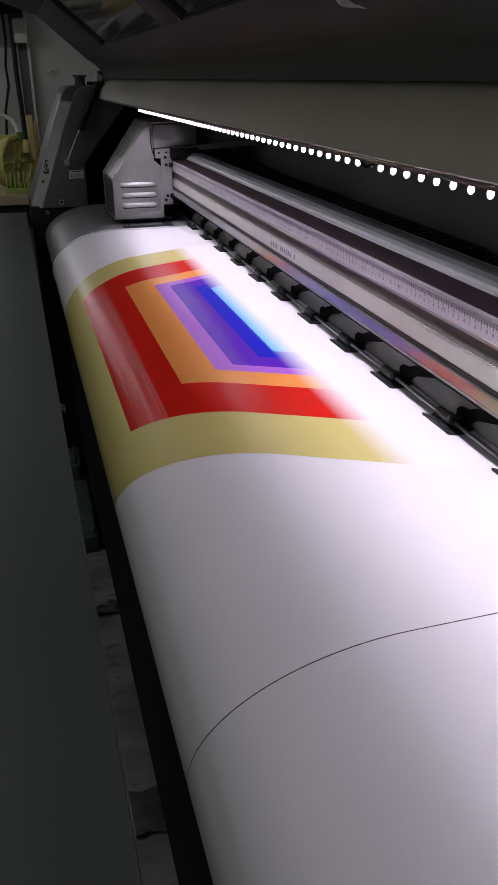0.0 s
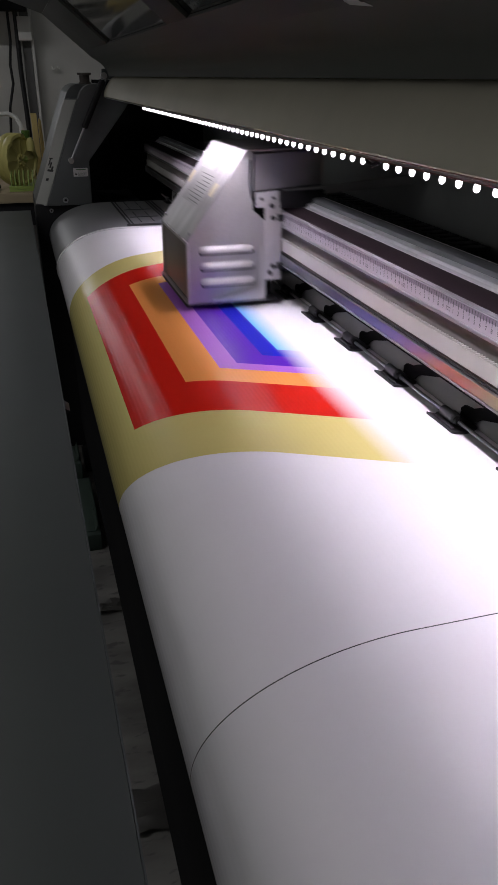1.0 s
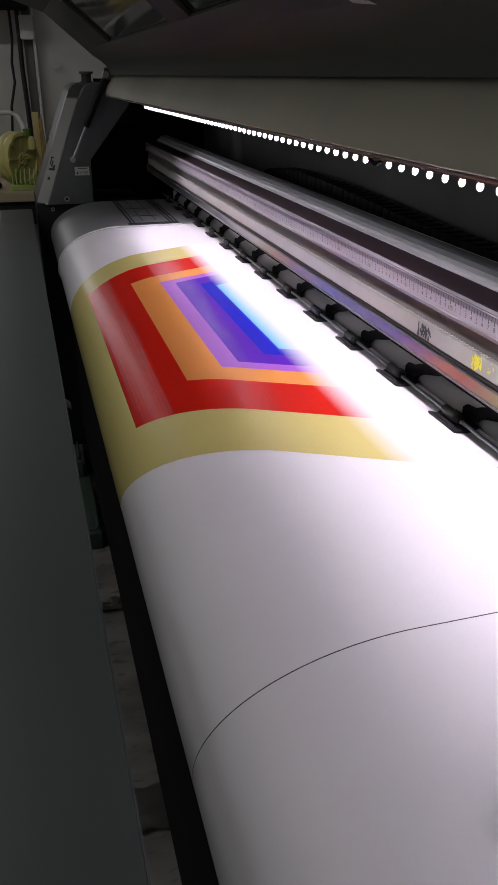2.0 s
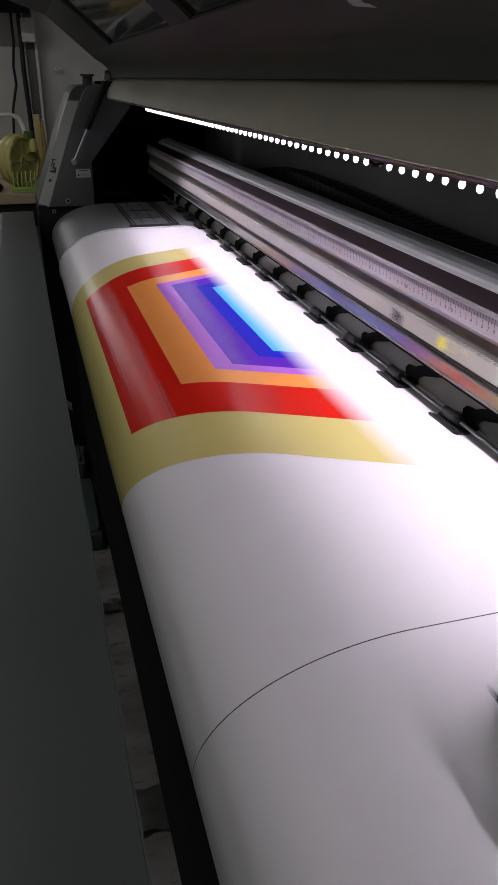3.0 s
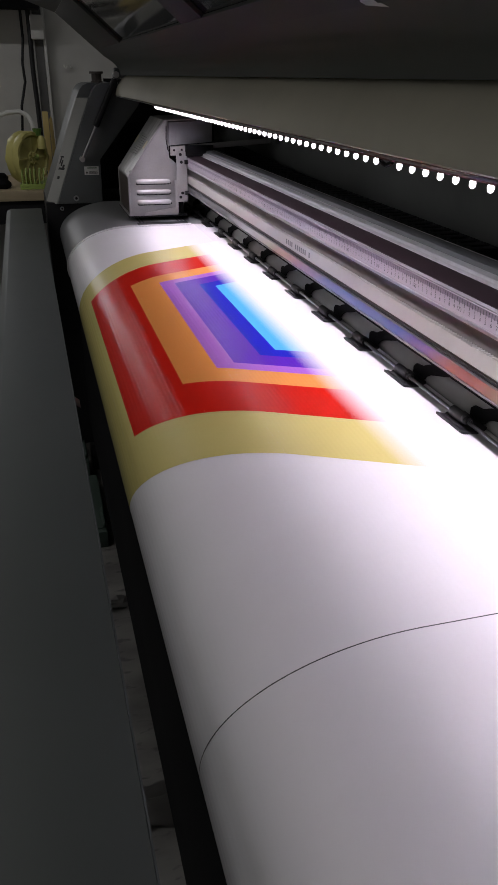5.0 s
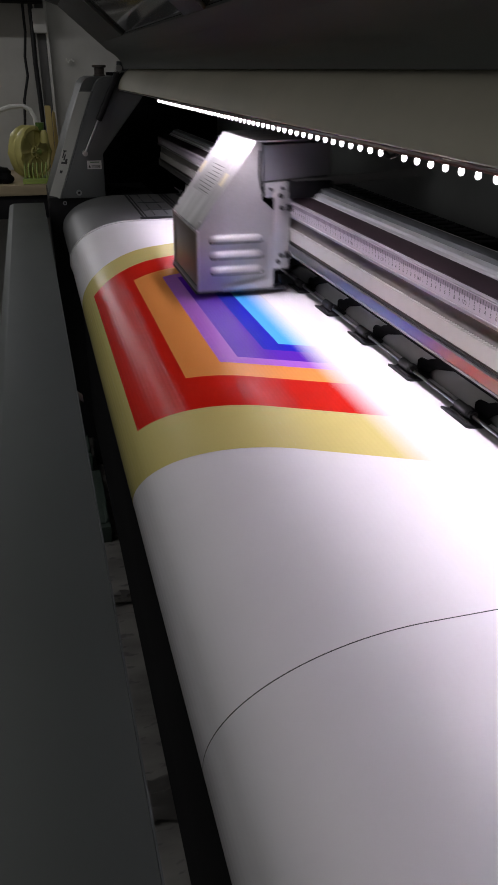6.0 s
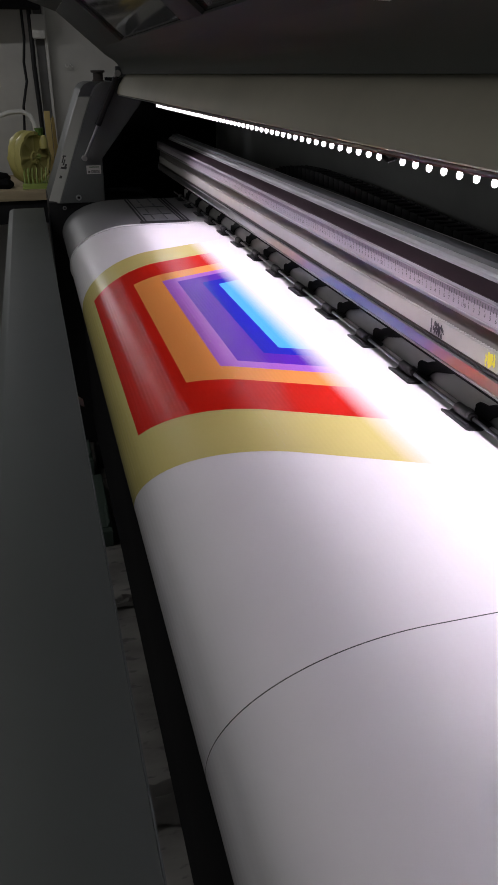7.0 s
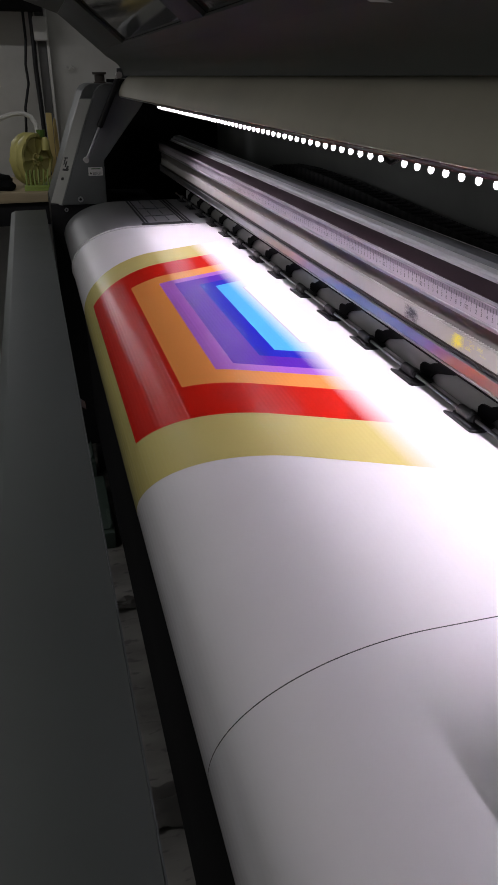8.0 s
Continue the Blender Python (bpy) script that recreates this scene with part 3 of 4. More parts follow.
def front_strip(a, b, u0, u1, lift):
    """A strip on the chamfered front: from row a to row b up the front, from u0 (near edge) to u1 (back edge)."""
    bm = bmesh.new()
    rows = []
    n = 12
    for i in range(n + 1):
        z = E0 - 0.359 + (a + (b - a) * i / n) * 0.298
        x = float(np.interp(z - E0, [q[1] for q in FRONT], [q[0] for q in FRONT]))
        rows.append([[bm.verts.new((x - 0.035 * u - (lift + d) * 0.8, CY + 0.050 * u - (lift + d) * 0.55, z)) for d in (0.0, -0.004)] for u in (u0, u1)])
    for p, q in zip(rows, rows[1:]):
        bm.faces.new((p[0][0], p[1][0], q[1][0], q[0][0]))
        bm.faces.new((p[0][1], q[0][1], q[1][1], p[1][1]))
        bm.faces.new((p[0][0], q[0][0], q[0][1], p[0][1]))
        bm.faces.new((p[1][0], p[1][1], q[1][1], q[1][0]))
    bm.faces.new((rows[0][0][0], rows[0][0][1], rows[0][1][1], rows[0][1][0]))
    bm.faces.new((rows[-1][0][0], rows[-1][1][0], rows[-1][1][1], rows[-1][0][1]))
    return bm


part("front_chamfer", front_strip(0.0, 1.0, 0.0, 1.0, 0.0), CAP_GREY, cover)
part("front_inlay", front_strip(0.0, 0.99, 0.10, 0.97, 0.0016), CAP_LIGHT, cover, "light grey front inlay")
for a, b, u0, u1 in ((0.345, 0.375, 0.35, 0.50), (0.36, 0.415, 0.56, 0.66), (0.38, 0.44, 0.72, 0.80), (0.325, 0.345, 0.30, 0.75), (0.44, 0.452, 0.60, 0.85)):
    part("cover_mark", front_strip(a, b, u0, u1, 0.0022), INK_BLACK, cover, "dark emblem in plain bars")
part("cover_mark", front_strip(0.235, 0.262, 0.48, 0.66, 0.0022), INK_BLACK, cover, "small dark button")
part("sticker", box(0.157, 0.200, CY - 0.0012, CY - 0.0002, E0 - 0.276, E0 - 0.2515, 0), PAPER, cover, "small white warning sticker")
for k in range(3):
    part("sticker_line", box(0.170, 0.196, CY - 0.0018, CY - 0.0013, E0 - 0.2665 - k * 0.003, E0 - 0.2655 - k * 0.003, 0), INK_BLACK, cover)
part("sticker_line", box(0.166, 0.194, CY - 0.0018, CY - 0.0013, E0 - 0.2575, E0 - 0.2545, 0), plain("green_grey_print", (0.15, 0.25, 0.15), 0.6), cover)
part("sticker_line", prism(rel([(0.1605, -0.2715), (0.1675, -0.2715), (0.164, -0.2640)]), CY - 0.0018, CY - 0.0013), INK_BLACK, cover)
for x, z, r in ((0.126, -0.343, 0.0085), (0.081, -0.374, 0.006)):
    y0 = CY if z > -0.36 else CY + 0.012
    b = part("bolt", tube([(x, y0 + 0.002, E0 + z), (x, y0 - 0.004, E0 + z)], r, 16), ALUMINIUM, cover, "round steel bolt")
    part("bolt_socket", tube([(x, y0 - 0.0035, E0 + z), (x, y0 - 0.0045, E0 + z)], r * 0.5, 6), BLACK, b)
k = part("turn_knob", tube([(0.222, CY + 0.10, E0 - 0.024), (0.222, CY + 0.10, E0 - 0.018), (0.222, CY + 0.10, E0 - 0.0175), (0.222, CY + 0.10, E0 + 0.001), (0.222, CY + 0.10, E0 + 0.002), (0.222, CY + 0.10, E0 + 0.008)],
                           [0.018, 0.018, 0.015, 0.015, 0.021, 0.021], 20), KNOB, cover, "brown-black ribbed knob")

strut = empty("gas_strut", "black gas strut with a bright steel rod", "gas strut")
A, B = Vector((0.153, CY - 0.016, E0 - 0.229)), Vector((0.268, CY - 0.012, E0 - 0.006))
part("strut_rod", tube([A, A.lerp(B, 0.42)], 0.0038, 12), POLISHED, strut, "bright steel rod")
part("strut_cylinder", tube([A.lerp(B, 0.40), A.lerp(B, 0.41), A.lerp(B, 0.97)], [0.006, 0.0095, 0.0095], 14), BLACK, strut)
part("strut_end", tube([A + Vector((0, 0.016, 0)), A - Vector((0, 0.010, 0))], 0.008, 12), STEEL, strut, "steel ball end")
part("strut_end", tube([B + Vector((0, 0.014, 0.006)), B + Vector((0, -0.014, 0.006))], 0.009, 12), STEEL, strut, "steel ball end")

# ---- the hood, raised over the bed ----
hood = empty("printer_hood", "raised charcoal hood with a smoked acrylic window", "hood")
H_A, H_B = -1.1, 2.455
part("hood_lip", prism(rel([(0.2665, -0.0560), (0.2640, -0.0545), (0.2645, -0.0480), (0.2665, -0.0400), (0.2705, -0.0310), (0.2765, -0.0215), (0.2845, -0.0115), (0.2950, -0.0035), (0.3060, -0.0005),
                            (0.3060, -0.0035), (0.2965, -0.0065), (0.2865, -0.0140), (0.2788, -0.0235), (0.2730, -0.0325), (0.2690, -0.0415), (0.2690, -0.0540)]), H_A, H_B, "y"), LIP, hood, "putty grey rolled lower lip")
curve = [(0.2790, -0.0020), (0.2785, 0.0060), (0.2765, 0.0130), (0.2735, 0.0185), (0.2690, 0.0245), (0.2600, 0.0330)]
sheet = [(0.3070, -0.0020)] + curve + [(0.2400, 0.0455), (0.2440, 0.0515)] + [(x + 0.006, z + 0.005) for x, z in reversed(curve)] + [(0.3070, 0.0050)]
# the fold is coloured far darker than the lip below it
part("hood_fold", prism(rel(sheet), H_A, H_B, "y"), plain("dark_hood_fold_tone", (0.066, 0.072, 0.064), 0.75, 0, 0.12, spec=0.2), hood)
# window surround: side rails and cross bars, with the acrylic set behind
def slope(a, b, thick=0.004, sink=0.0):
    (x0, z0), (x1, z1) = a, b
    d = math.hypot(x1 - x0, z1 - z0)
    nx, nz = (z0 - z1) / d, (x1 - x0) / d
    if nx < 0:
        nx, nz = -nx, -nz
    return rel([(x0 + nx * sink, z0 + nz * sink), (x1 + nx * sink, z1 + nz * sink), (x1 + nx * (sink + thick), z1 + nz * (sink + thick)), (x0 + nx * (sink + thick), z0 + nz * (sink + thick))])
P0, PA, P1, P2 = (0.2395, 0.0450), (0.2184, 0.0628), (0.111, 0.153), (-0.18, 0.255)
part("hood_rail", prism(slope(P0, PA, 0.006), H_A, H_B, "y", 0.001), HOOD, hood, "charcoal lower rail of the window")
for y0, y1 in ((1.90, H_B), (1.04, 1.17), (0.24, 0.37), (-0.56, -0.43)):
    part("hood_bar", prism(slope(PA, P1, 0.006), y0, y1, "y", 0.001), HOOD, hood)
part("window_sheet", prism(slope(P0, P1, 0.003, 0.0065), H_A, H_B - 0.004), ACRYLIC, hood, "smoked acrylic window sheet")
part("hood_top", prism(slope(P1, P2, 0.012), H_A, H_B, "y", 0.001), HOOD, hood)
part("hood_bracket", box(0.272, 0.300, H_B, H_B + 0.03, E0 - 0.036, E0 - 0.012, 0.002), BLACK, hood)
part("hood_bracket", box(0.262, 0.282, H_B - 0.01, H_B + 0.006, E0 - 0.010, E0 + 0.018, 0.003), DARK_GREY, hood)

# diode strip under the lip
leds = empty("diode_strip", "row of bright white diodes under the hood's lip", "light strip")
part("circuit_strip", prism(rel([(0.3022, -0.0636), (0.3108, -0.0602), (0.3127, -0.0649), (0.3042, -0.0681)]), -0.50, 2.03), PCB, leds, "copper-brown circuit strip")
part("strip_carrier", prism(rel([(0.2692, -0.0548), (0.2692, -0.0532), (0.3200, -0.0588), (0.3200, -0.0601), (0.3110, -0.0600)]), H_A, H_B - 0.03), BLACK, leds, "black carrier plate of the strip")
part("strip_edge", prism(rel([(0.2625, -0.0566), (0.2640, -0.0562), (0.2644, -0.0574), (0.2630, -0.0580)]), H_A, H_B - 0.03), ALUMINIUM, leds)


def diode_mesh():
    bm = bmesh.new()
    bmesh.ops.create_uvsphere(bm, u_segments=10, v_segments=6, radius=0.0031)
    bmesh.ops.scale(bm, vec=(0.85, 0.95, 1.12), verts=bm.verts)
    me = mesh_of("diode", bm, GLOW)
    return smooth(me)


dm = diode_mesh()
y = 0.640 - 0.02466 * 20
n = 0
while y < 2.02:
    gap = abs(y - 0.665) < 0.004
    if not gap:
        ob = new("diode", dm)
        ob.parent = leds
        ob.location = (LED_X - 0.0022, y, LED_Z)
        n += 1
    y += 0.02466
part("strip_joint", tube([(0.3065, 0.652, E0 - 0.0690), (0.3042, 0.660, E0 - 0.0723), (0.3042, 0.670, E0 - 0.0705), (0.3065, 0.678, E0 - 0.0690)], 0.0020, 6), BLACK, leds, "soldered wire joint")

# torn white patch on the fold, put in for a reflection in the acrylic
scrap = bmesh.new()
ring = [scrap.verts.new((0.2572 + (p[0] - 0.2572) * 1.35, 0.548 + (p[1] - 0.548) * 1.1, E0 + 0.0345 + (p[2] - E0 - 0.0345) * 1.45)) for p in ((0.2572, 0.548, E0 + 0.0345), (0.2550, 0.562, E0 + 0.0362), (0.2515, 0.584, E0 + 0.0392), (0.2440, 0.580, E0 + 0.0460), (0.2475, 0.566, E0 + 0.0428), (0.2510, 0.555, E0 + 0.0390))]
tip = scrap.verts.new((0.2475, 0.566, E0 + 0.0365))
for i in range(6):
    scrap.faces.new((ring[i], ring[(i + 1) % 6], tip))
bmesh.ops.solidify(scrap, geom=list(scrap.faces), thickness=0.0006)
bmesh.ops.translate(scrap, vec=(-0.0125, 0, 0.0080), verts=scrap.verts)
tagged(part("reflection_patch", scrap, PAPER, soft=False), "torn white patch drawn for a reflection in the hood", "paper scrap")

# ---- the print carriage (its near side stands at its own y = 0) ----
carriage = empty("print_carriage", "brushed steel print carriage riding on the rail", "print carriage")
CL = 0.225
side = rel([(0.246, -0.341), (0.244, -0.239), (0.3425, -0.1055), (0.353, -0.1045), (0.353, -0.195), (0.360, -0.200), (0.373, -0.212), (0.373, -0.341)])
part("side_cover", prism(side, 0.0, 0.004, "y", 0.0008), STEEL, carriage, "pressed steel side cover")
part("side_cover", prism(side, CL - 0.004, CL, "y", 0.0008), STEEL, carriage, "pressed steel side cover")
d = Vector((0.3425 - 0.244, -0.1055 + 0.239)).normalized()
slope_face = part("sloped_cover", prism(rel([(0.2435, -0.2385), (0.342, -0.1040), (0.345, -0.1040), (0.2455, -0.2400)]), -0.001, CL + 0.001, "y", 0.0006), STEEL, carriage, "sloping brushed steel front cover")
part("roof_cover", prism(rel([(0.342, -0.1040), (0.47, -0.100), (0.47, -0.103), (0.342, -0.1070)]), 0.0, CL, "y", 0.0006), STEEL, carriage)
part("lower_front", prism(rel([(0.2445, -0.335), (0.2432, -0.2415), (0.2462, -0.2415), (0.2475, -0.335)]), 0.004, CL - 0.004, "y", 0.0005), FRONT_PLATE, carriage, "shiny dark lower front plate")
part("front_frame", joined(box(0.2420, 0.2465, -0.001, 0.008, E0 - 0.342, E0 - 0.240, 0.0008), box(0.2420, 0.2465, CL - 0.008, CL + 0.001, E0 - 0.342, E0 - 0.240, 0.0008),
                           box(0.2415, 0.2465, 0.0, CL, E0 - 0.2445, E0 - 0.2395, 0.0008)), STEEL, carriage)
part("skid_rail", box(0.2385, 0.2475, -0.003, CL + 0.003, E0 - 0.3445, E0 - 0.3405, 0.001), BLACK, carriage, "black skid rail")
part("skid_bead", box(0.2390, 0.2445, 0.0, CL, E0 - 0.3395, E0 - 0.3365, 0.0006), ALUMINIUM, carriage)
part("base_plate", box(0.2475, 0.398, 0.002, CL, E0 - 0.3455, E0 - 0.3400, 0.0008), BLACK, carriage, "black base plate with the heads")
for yy in (0.03, 0.10, 0.165):
    part("print_head", box(0.262, 0.345, yy, yy + 0.045, E0 - 0.3485, E0 - 0.3457, 0.0006), STEEL_DULL, carriage)
part("rear_housing", prism(rel([(0.3545, -0.166), (0.3545, -0.1105), (0.47, -0.1065), (0.47, -0.158)]), 0.002, CL - 0.002, "y", 0.001), STEEL_DULL, carriage, "folded steel rear housing")
part("inner_body", box(0.3535, 0.39, 0.012, CL - 0.012, E0 - 0.339, E0 - 0.166, 0.001), BLACK_MATT, carriage)
part("mount_plate", prism([(0.3705, E0 - 0.306), (0.3985, E0 - 0.306), (0.3985, E0 - 0.186), (0.392, E0 - 0.178), (0.377, E0 - 0.178), (0.3705, E0 - 0.186)], -0.010, -0.0055, "y", 0.0006), STEEL, carriage, "steel mounting plate with screws")
for x, z in ((0.381, -0.187), (0.383, -0.206), (0.384, -0.2835), (0.379, -0.294)):
    part("screw", tube([(x, -0.0098, E0 + z), (x, -0.0135, E0 + z)], 0.0038, 12), BLACK, carriage, "dark cap screw")
for z in (-0.206, -0.2835):
    part("rail_wheel", tube([(0.391, -0.012, E0 + z), (0.404, -0.012, E0 + z)], 0.0055, 14), BLACK, carriage, "dark rail wheel")
part("cross_arm", prism(rel([(0.357, -0.190), (0.357, -0.168), (0.63, -0.150), (0.63, -0.163), (0.40, -0.178), (0.374, -0.190)]), -0.004, 0.006, "y", 0.0008), STEEL, carriage, "steel arm reaching back over the rail")
for k in range(2):
    part("screw", tube([(0.366 + k * 0.02, -0.0038, E0 - 0.177 + k * 0.001), (0.366 + k * 0.02, -0.0062, E0 - 0.177)], 0.0028, 10), BLACK, carriage)
part("slider_block", box(0.395, 0.470, -0.012, 0.030, E0 - 0.192, E0 - 0.165, 0.002), BLACK, carriage, "black slider block on the rail")
part("slider_block", box(0.395, 0.470, CL - 0.05, CL + 0.01, E0 - 0.192, E0 - 0.165, 0.002), BLACK, carriage, "black slider block on the rail")
part("kick_lip", prism(rel([(0.283, -0.340), (0.283, -0.333), (0.360, -0.3215), (0.364, -0.318), (0.364, -0.252), (0.3725, -0.252), (0.3725, -0.336), (0.366, -0.338)]), -0.0085, -0.0045, "y", 0.0008), STEEL, carriage, "bent steel lip")
part("lip_backing", box(0.284, 0.372, -0.0045, 0.0, E0 - 0.3395, E0 - 0.335, 0.0005), STEEL_DULL, carriage)


def louvre():
    """A pressed half-round slot cover, open below."""
    bm = bmesh.new()
    rows = []
    n = 14
    for i in range(n + 1):
        u = i / n
        end = min(1.0, min(u, 1 - u) * n / 2.0)
        bulge = math.sin(end * math.pi / 2)
        x = u * 0.092
        rows.append([bm.verts.new((x, 0.0005, 0.010)), bm.verts.new((x, -0.0034 * bulge, 0.0062)), bm.verts.new((x, -0.0058 * bulge, 0.0012)), bm.verts.new((x, -0.0054 * bulge, -0.0014)), bm.verts.new((x, 0.0005, -0.0015))])
    for a, b in zip(rows, rows[1:]):
        for k in range(4):
            bm.faces.new((a[k], b[k], b[k + 1], a[k + 1]))
    return bm


for k, z in enumerate((-0.2575, -0.2835, -0.3095)):
    ob = part("louvre", louvre(), STEEL, carriage, "pressed air louvre" if k == 0 else "")
    ob.location = (0.262 + k * 0.001, 0.0, E0 + z)
    # black bar draws the shade below the pressed slot
    ob = part("louvre_shade_bar", box(0.264 + k * 0.001, 0.350 + k * 0.001, -0.0012, -0.0002, E0 + z - 0.0045, E0 + z - 0.0012, 0), BLACK, carriage)
    for xx in (0.2625, 0.3515):
        part("louvre_notch", box(xx + k * 0.001, xx + 0.0028 + k * 0.001, -0.0011, -0.0002, E0 + z - 0.0035, E0 + z + 0.0015, 0), BLACK, carriage)
# paper label on the slope: rows of unreadable print as bars
m = Matrix(((0, d.x, -d.y), (1, 0, 0), (0, d.y, d.x))).to_4x4()        # local x along the machine, y up the slope, z outward


def on_slope(bm, y, up, lift):
    bmesh.ops.transform(bm, matrix=Matrix.Translation((0.2435 + d.x * up - d.y * lift, y, E0 - 0.2385 + d.y * up + d.x * lift)) @ m, verts=bm.verts)
    return bm


lab = bmesh.new()
q = [lab.verts.new(p) for p in ((0, 0, 0), (0.122, 0, 0), (0.122, 0.064, 0), (0, 0.064, 0))]
lab.faces.new(q)
label = part("paper_label", on_slope(lab, 0.064, 0.053, 0.0012), plain("grey_white_label", (0.40, 0.40, 0.395), 0.5), carriage, "grey label with rows of small print", soft=False)
rnd = random.Random(11)
for k in range(9):
    b = bmesh.new()
    w = 0.106 * (0.45 + 0.55 * rnd.random())
    x0, z0 = 0.004, 0.004 + k * 0.0063
    q = [b.verts.new(p) for p in ((x0, z0, 0), (x0 + w, z0, 0), (x0 + w, z0 + 0.0013, 0), (x0, z0 + 0.0013, 0))]
    b.faces.new(q)
    part("label_line", on_slope(b, 0.064, 0.053, 0.0016), INK_BLACK, label, soft=False)
# two flat cream patches at the ends of the label
CREAM = plain("cream_patch_tone", (0.66, 0.60, 0.42), 0.5, 0, 0.12)
for yy, hgt in ((0.020, 0.078), (0.194, 0.082)):
    patch_bm = bmesh.new()
    patch_bm.faces.new([patch_bm.verts.new(p) for p in ((0, 0, 0), (0.026, 0.001, 0), (0.025, 0.024, 0), (0.001, 0.023, 0))])
    part("slope_patch", on_slope(patch_bm, yy, hgt, 0.0014), CREAM, carriage, "small cream patch", soft=False)
part("slope_wire", tube([(0.3475, -0.002, E0 - 0.118), (0.346, -0.003, E0 - 0.15), (0.350, -0.002, E0 - 0.175), (0.356, -0.001, E0 - 0.185)], 0.0012, 6), BLACK, carriage, "thin dark wire")
for up, dark in ((0.012, 0), (0.15, 0)):
    for yy in (0.012, CL - 0.012):
        b = bmesh.new()
        bmesh.ops.create_cone(b, cap_ends=True, segments=10, radius1=0.003, radius2=0.0022, depth=0.002)
        part("screw", on_slope(b, yy, up, 0.0012), STEEL_DULL, carriage)

# cable chain behind the rail, sagging from the carriage
chain = empty("cable_chain", "black ribbed cable chain behind the rail", "cable chain")
for k in range(64):
    y = 0.10 + 0.029 * k
    z = E0 - 0.026 + float(np.interp(y, [0.1, 0.92, 1.09, 1.25, 1.47, 1.65, 1.78, 1.88, 1.97], [-0.216, -0.210, -0.207, -0.200, -0.192, -0.190, -0.195, -0.207, -0.232]))
    link = joined(box(0.588, 0.592, y, y + 0.027, z, z + 0.024, 0.001), box(0.626, 0.630, y, y + 0.027, z, z + 0.024, 0.001), box(0.592, 0.626, y + 0.004, y + 0.022, z + 0.019, z + 0.023, 0.001))
    part("chain_link", link, BLACK, chain)

# ---- the far corner of the room ----
bench = empty("side_table", "light wooden side table by the wall", "table")
TZ = 0.892
part("table_top", box(-1.2, 0.30, 3.02, 3.54, TZ - 0.036, TZ, 0.003), WOOD, bench, "pale board top")
for x in (-1.15, 0.22):
    for y in (3.06, 3.46):
        part("table_leg", box(x, x + 0.05, y, y + 0.05, 0, TZ - 0.036, 0.003), BLACK, bench)
part("table_apron", box(-1.15, 0.27, 3.035, 3.05, TZ - 0.12, TZ - 0.036, 0.002), BLACK, bench)

rack = empty("reel_rack", "two yellow round plastic reels in a lime green tray", "reel rack")


def reel(cx, cy, tilt, r):
    """A shallow disc standing on edge, with a rim and raised ribs."""
    prof = [(0.004, 0.010), (r * 0.22, 0.012), (r * 0.25, 0.007), (r * 0.80, 0.009), (r * 0.86, 0.014), (r * 0.97, 0.013), (r, 0.006),
            (r, -0.006), (r * 0.97, -0.013), (r * 0.86, -0.014), (r * 0.80, -0.009), (r * 0.25, -0.007), (r * 0.22, -0.012), (0.004, -0.010)]
    bm = bmesh.new()
    n = 40
    rings = []
    for i in range(n):
        a = 2 * math.pi * i / n
        k = 1.35 if i % 5 == 0 else 1.0
        rings.append([bm.verts.new((o * k, p * math.cos(a), p * math.sin(a))) for p, o in prof])
    for i in range(n):
        A_, B_ = rings[i], rings[(i + 1) % n]
        for j in range(len(prof) - 1):
            bm.faces.new((A_[j], B_[j], B_[j + 1], A_[j + 1]))
    bm.faces.new([q[0] for q in rings])
    bm.faces.new([q[-1] for q in reversed(rings)])
    bmesh.ops.transform(bm, matrix=pose(cx, cy, TZ + 0.010 + r * 1.13, 0, 0, tilt) @ Matrix.Diagonal((1.15, 1.0, 1.13, 1)), verts=bm.verts)
    return bm


for cx, cy, tilt in ((-0.016, 3.152, -44), (0.006, 3.131, -44)):
    part("reel", reel(cx, cy, tilt, 0.083), YELLOW, rack, "ribbed yellow disc")
    part("reel_hub", tube([(cx - 0.026, cy - 0.014, TZ + 0.105), (cx + 0.026, cy + 0.014, TZ + 0.105)], 0.011, 12), GREEN, rack)
part("tray", joined(box(-0.042, 0.062, 3.05, 3.26, TZ + 0.0005, TZ + 0.008, 0.002), box(-0.042, 0.062, 3.05, 3.058, TZ + 0.008, TZ + 0.020, 0.002), box(0.054, 0.062, 3.06, 3.26, TZ + 0.008, TZ + 0.020, 0.002)), GREEN, rack, "lime green tray")
for x in (-0.032, -0.018, -0.003, 0.012, 0.030, 0.045):
    part("rack_wire", tube([(x, 3.068, TZ + 0.008), (x, 3.068, TZ + 0.050), (x + 0.003, 3.075, TZ + 0.072)], 0.0028, 8), GREEN, rack)
part("reel_knob", tube([(0.052, 3.14, TZ + 0.135), (0.052, 3.14, TZ + 0.165), (0.052, 3.14, TZ + 0.18)], [0.016, 0.015, 0.008], 12), YELLOW, rack)
part("reel_knob", tube([(0.040, 3.15, TZ + 0.180), (0.040, 3.15, TZ + 0.205)], [0.013, 0.017], 10), plain("leaf_green_plastic", (0.08, 0.16, 0.03), 0.5), rack)

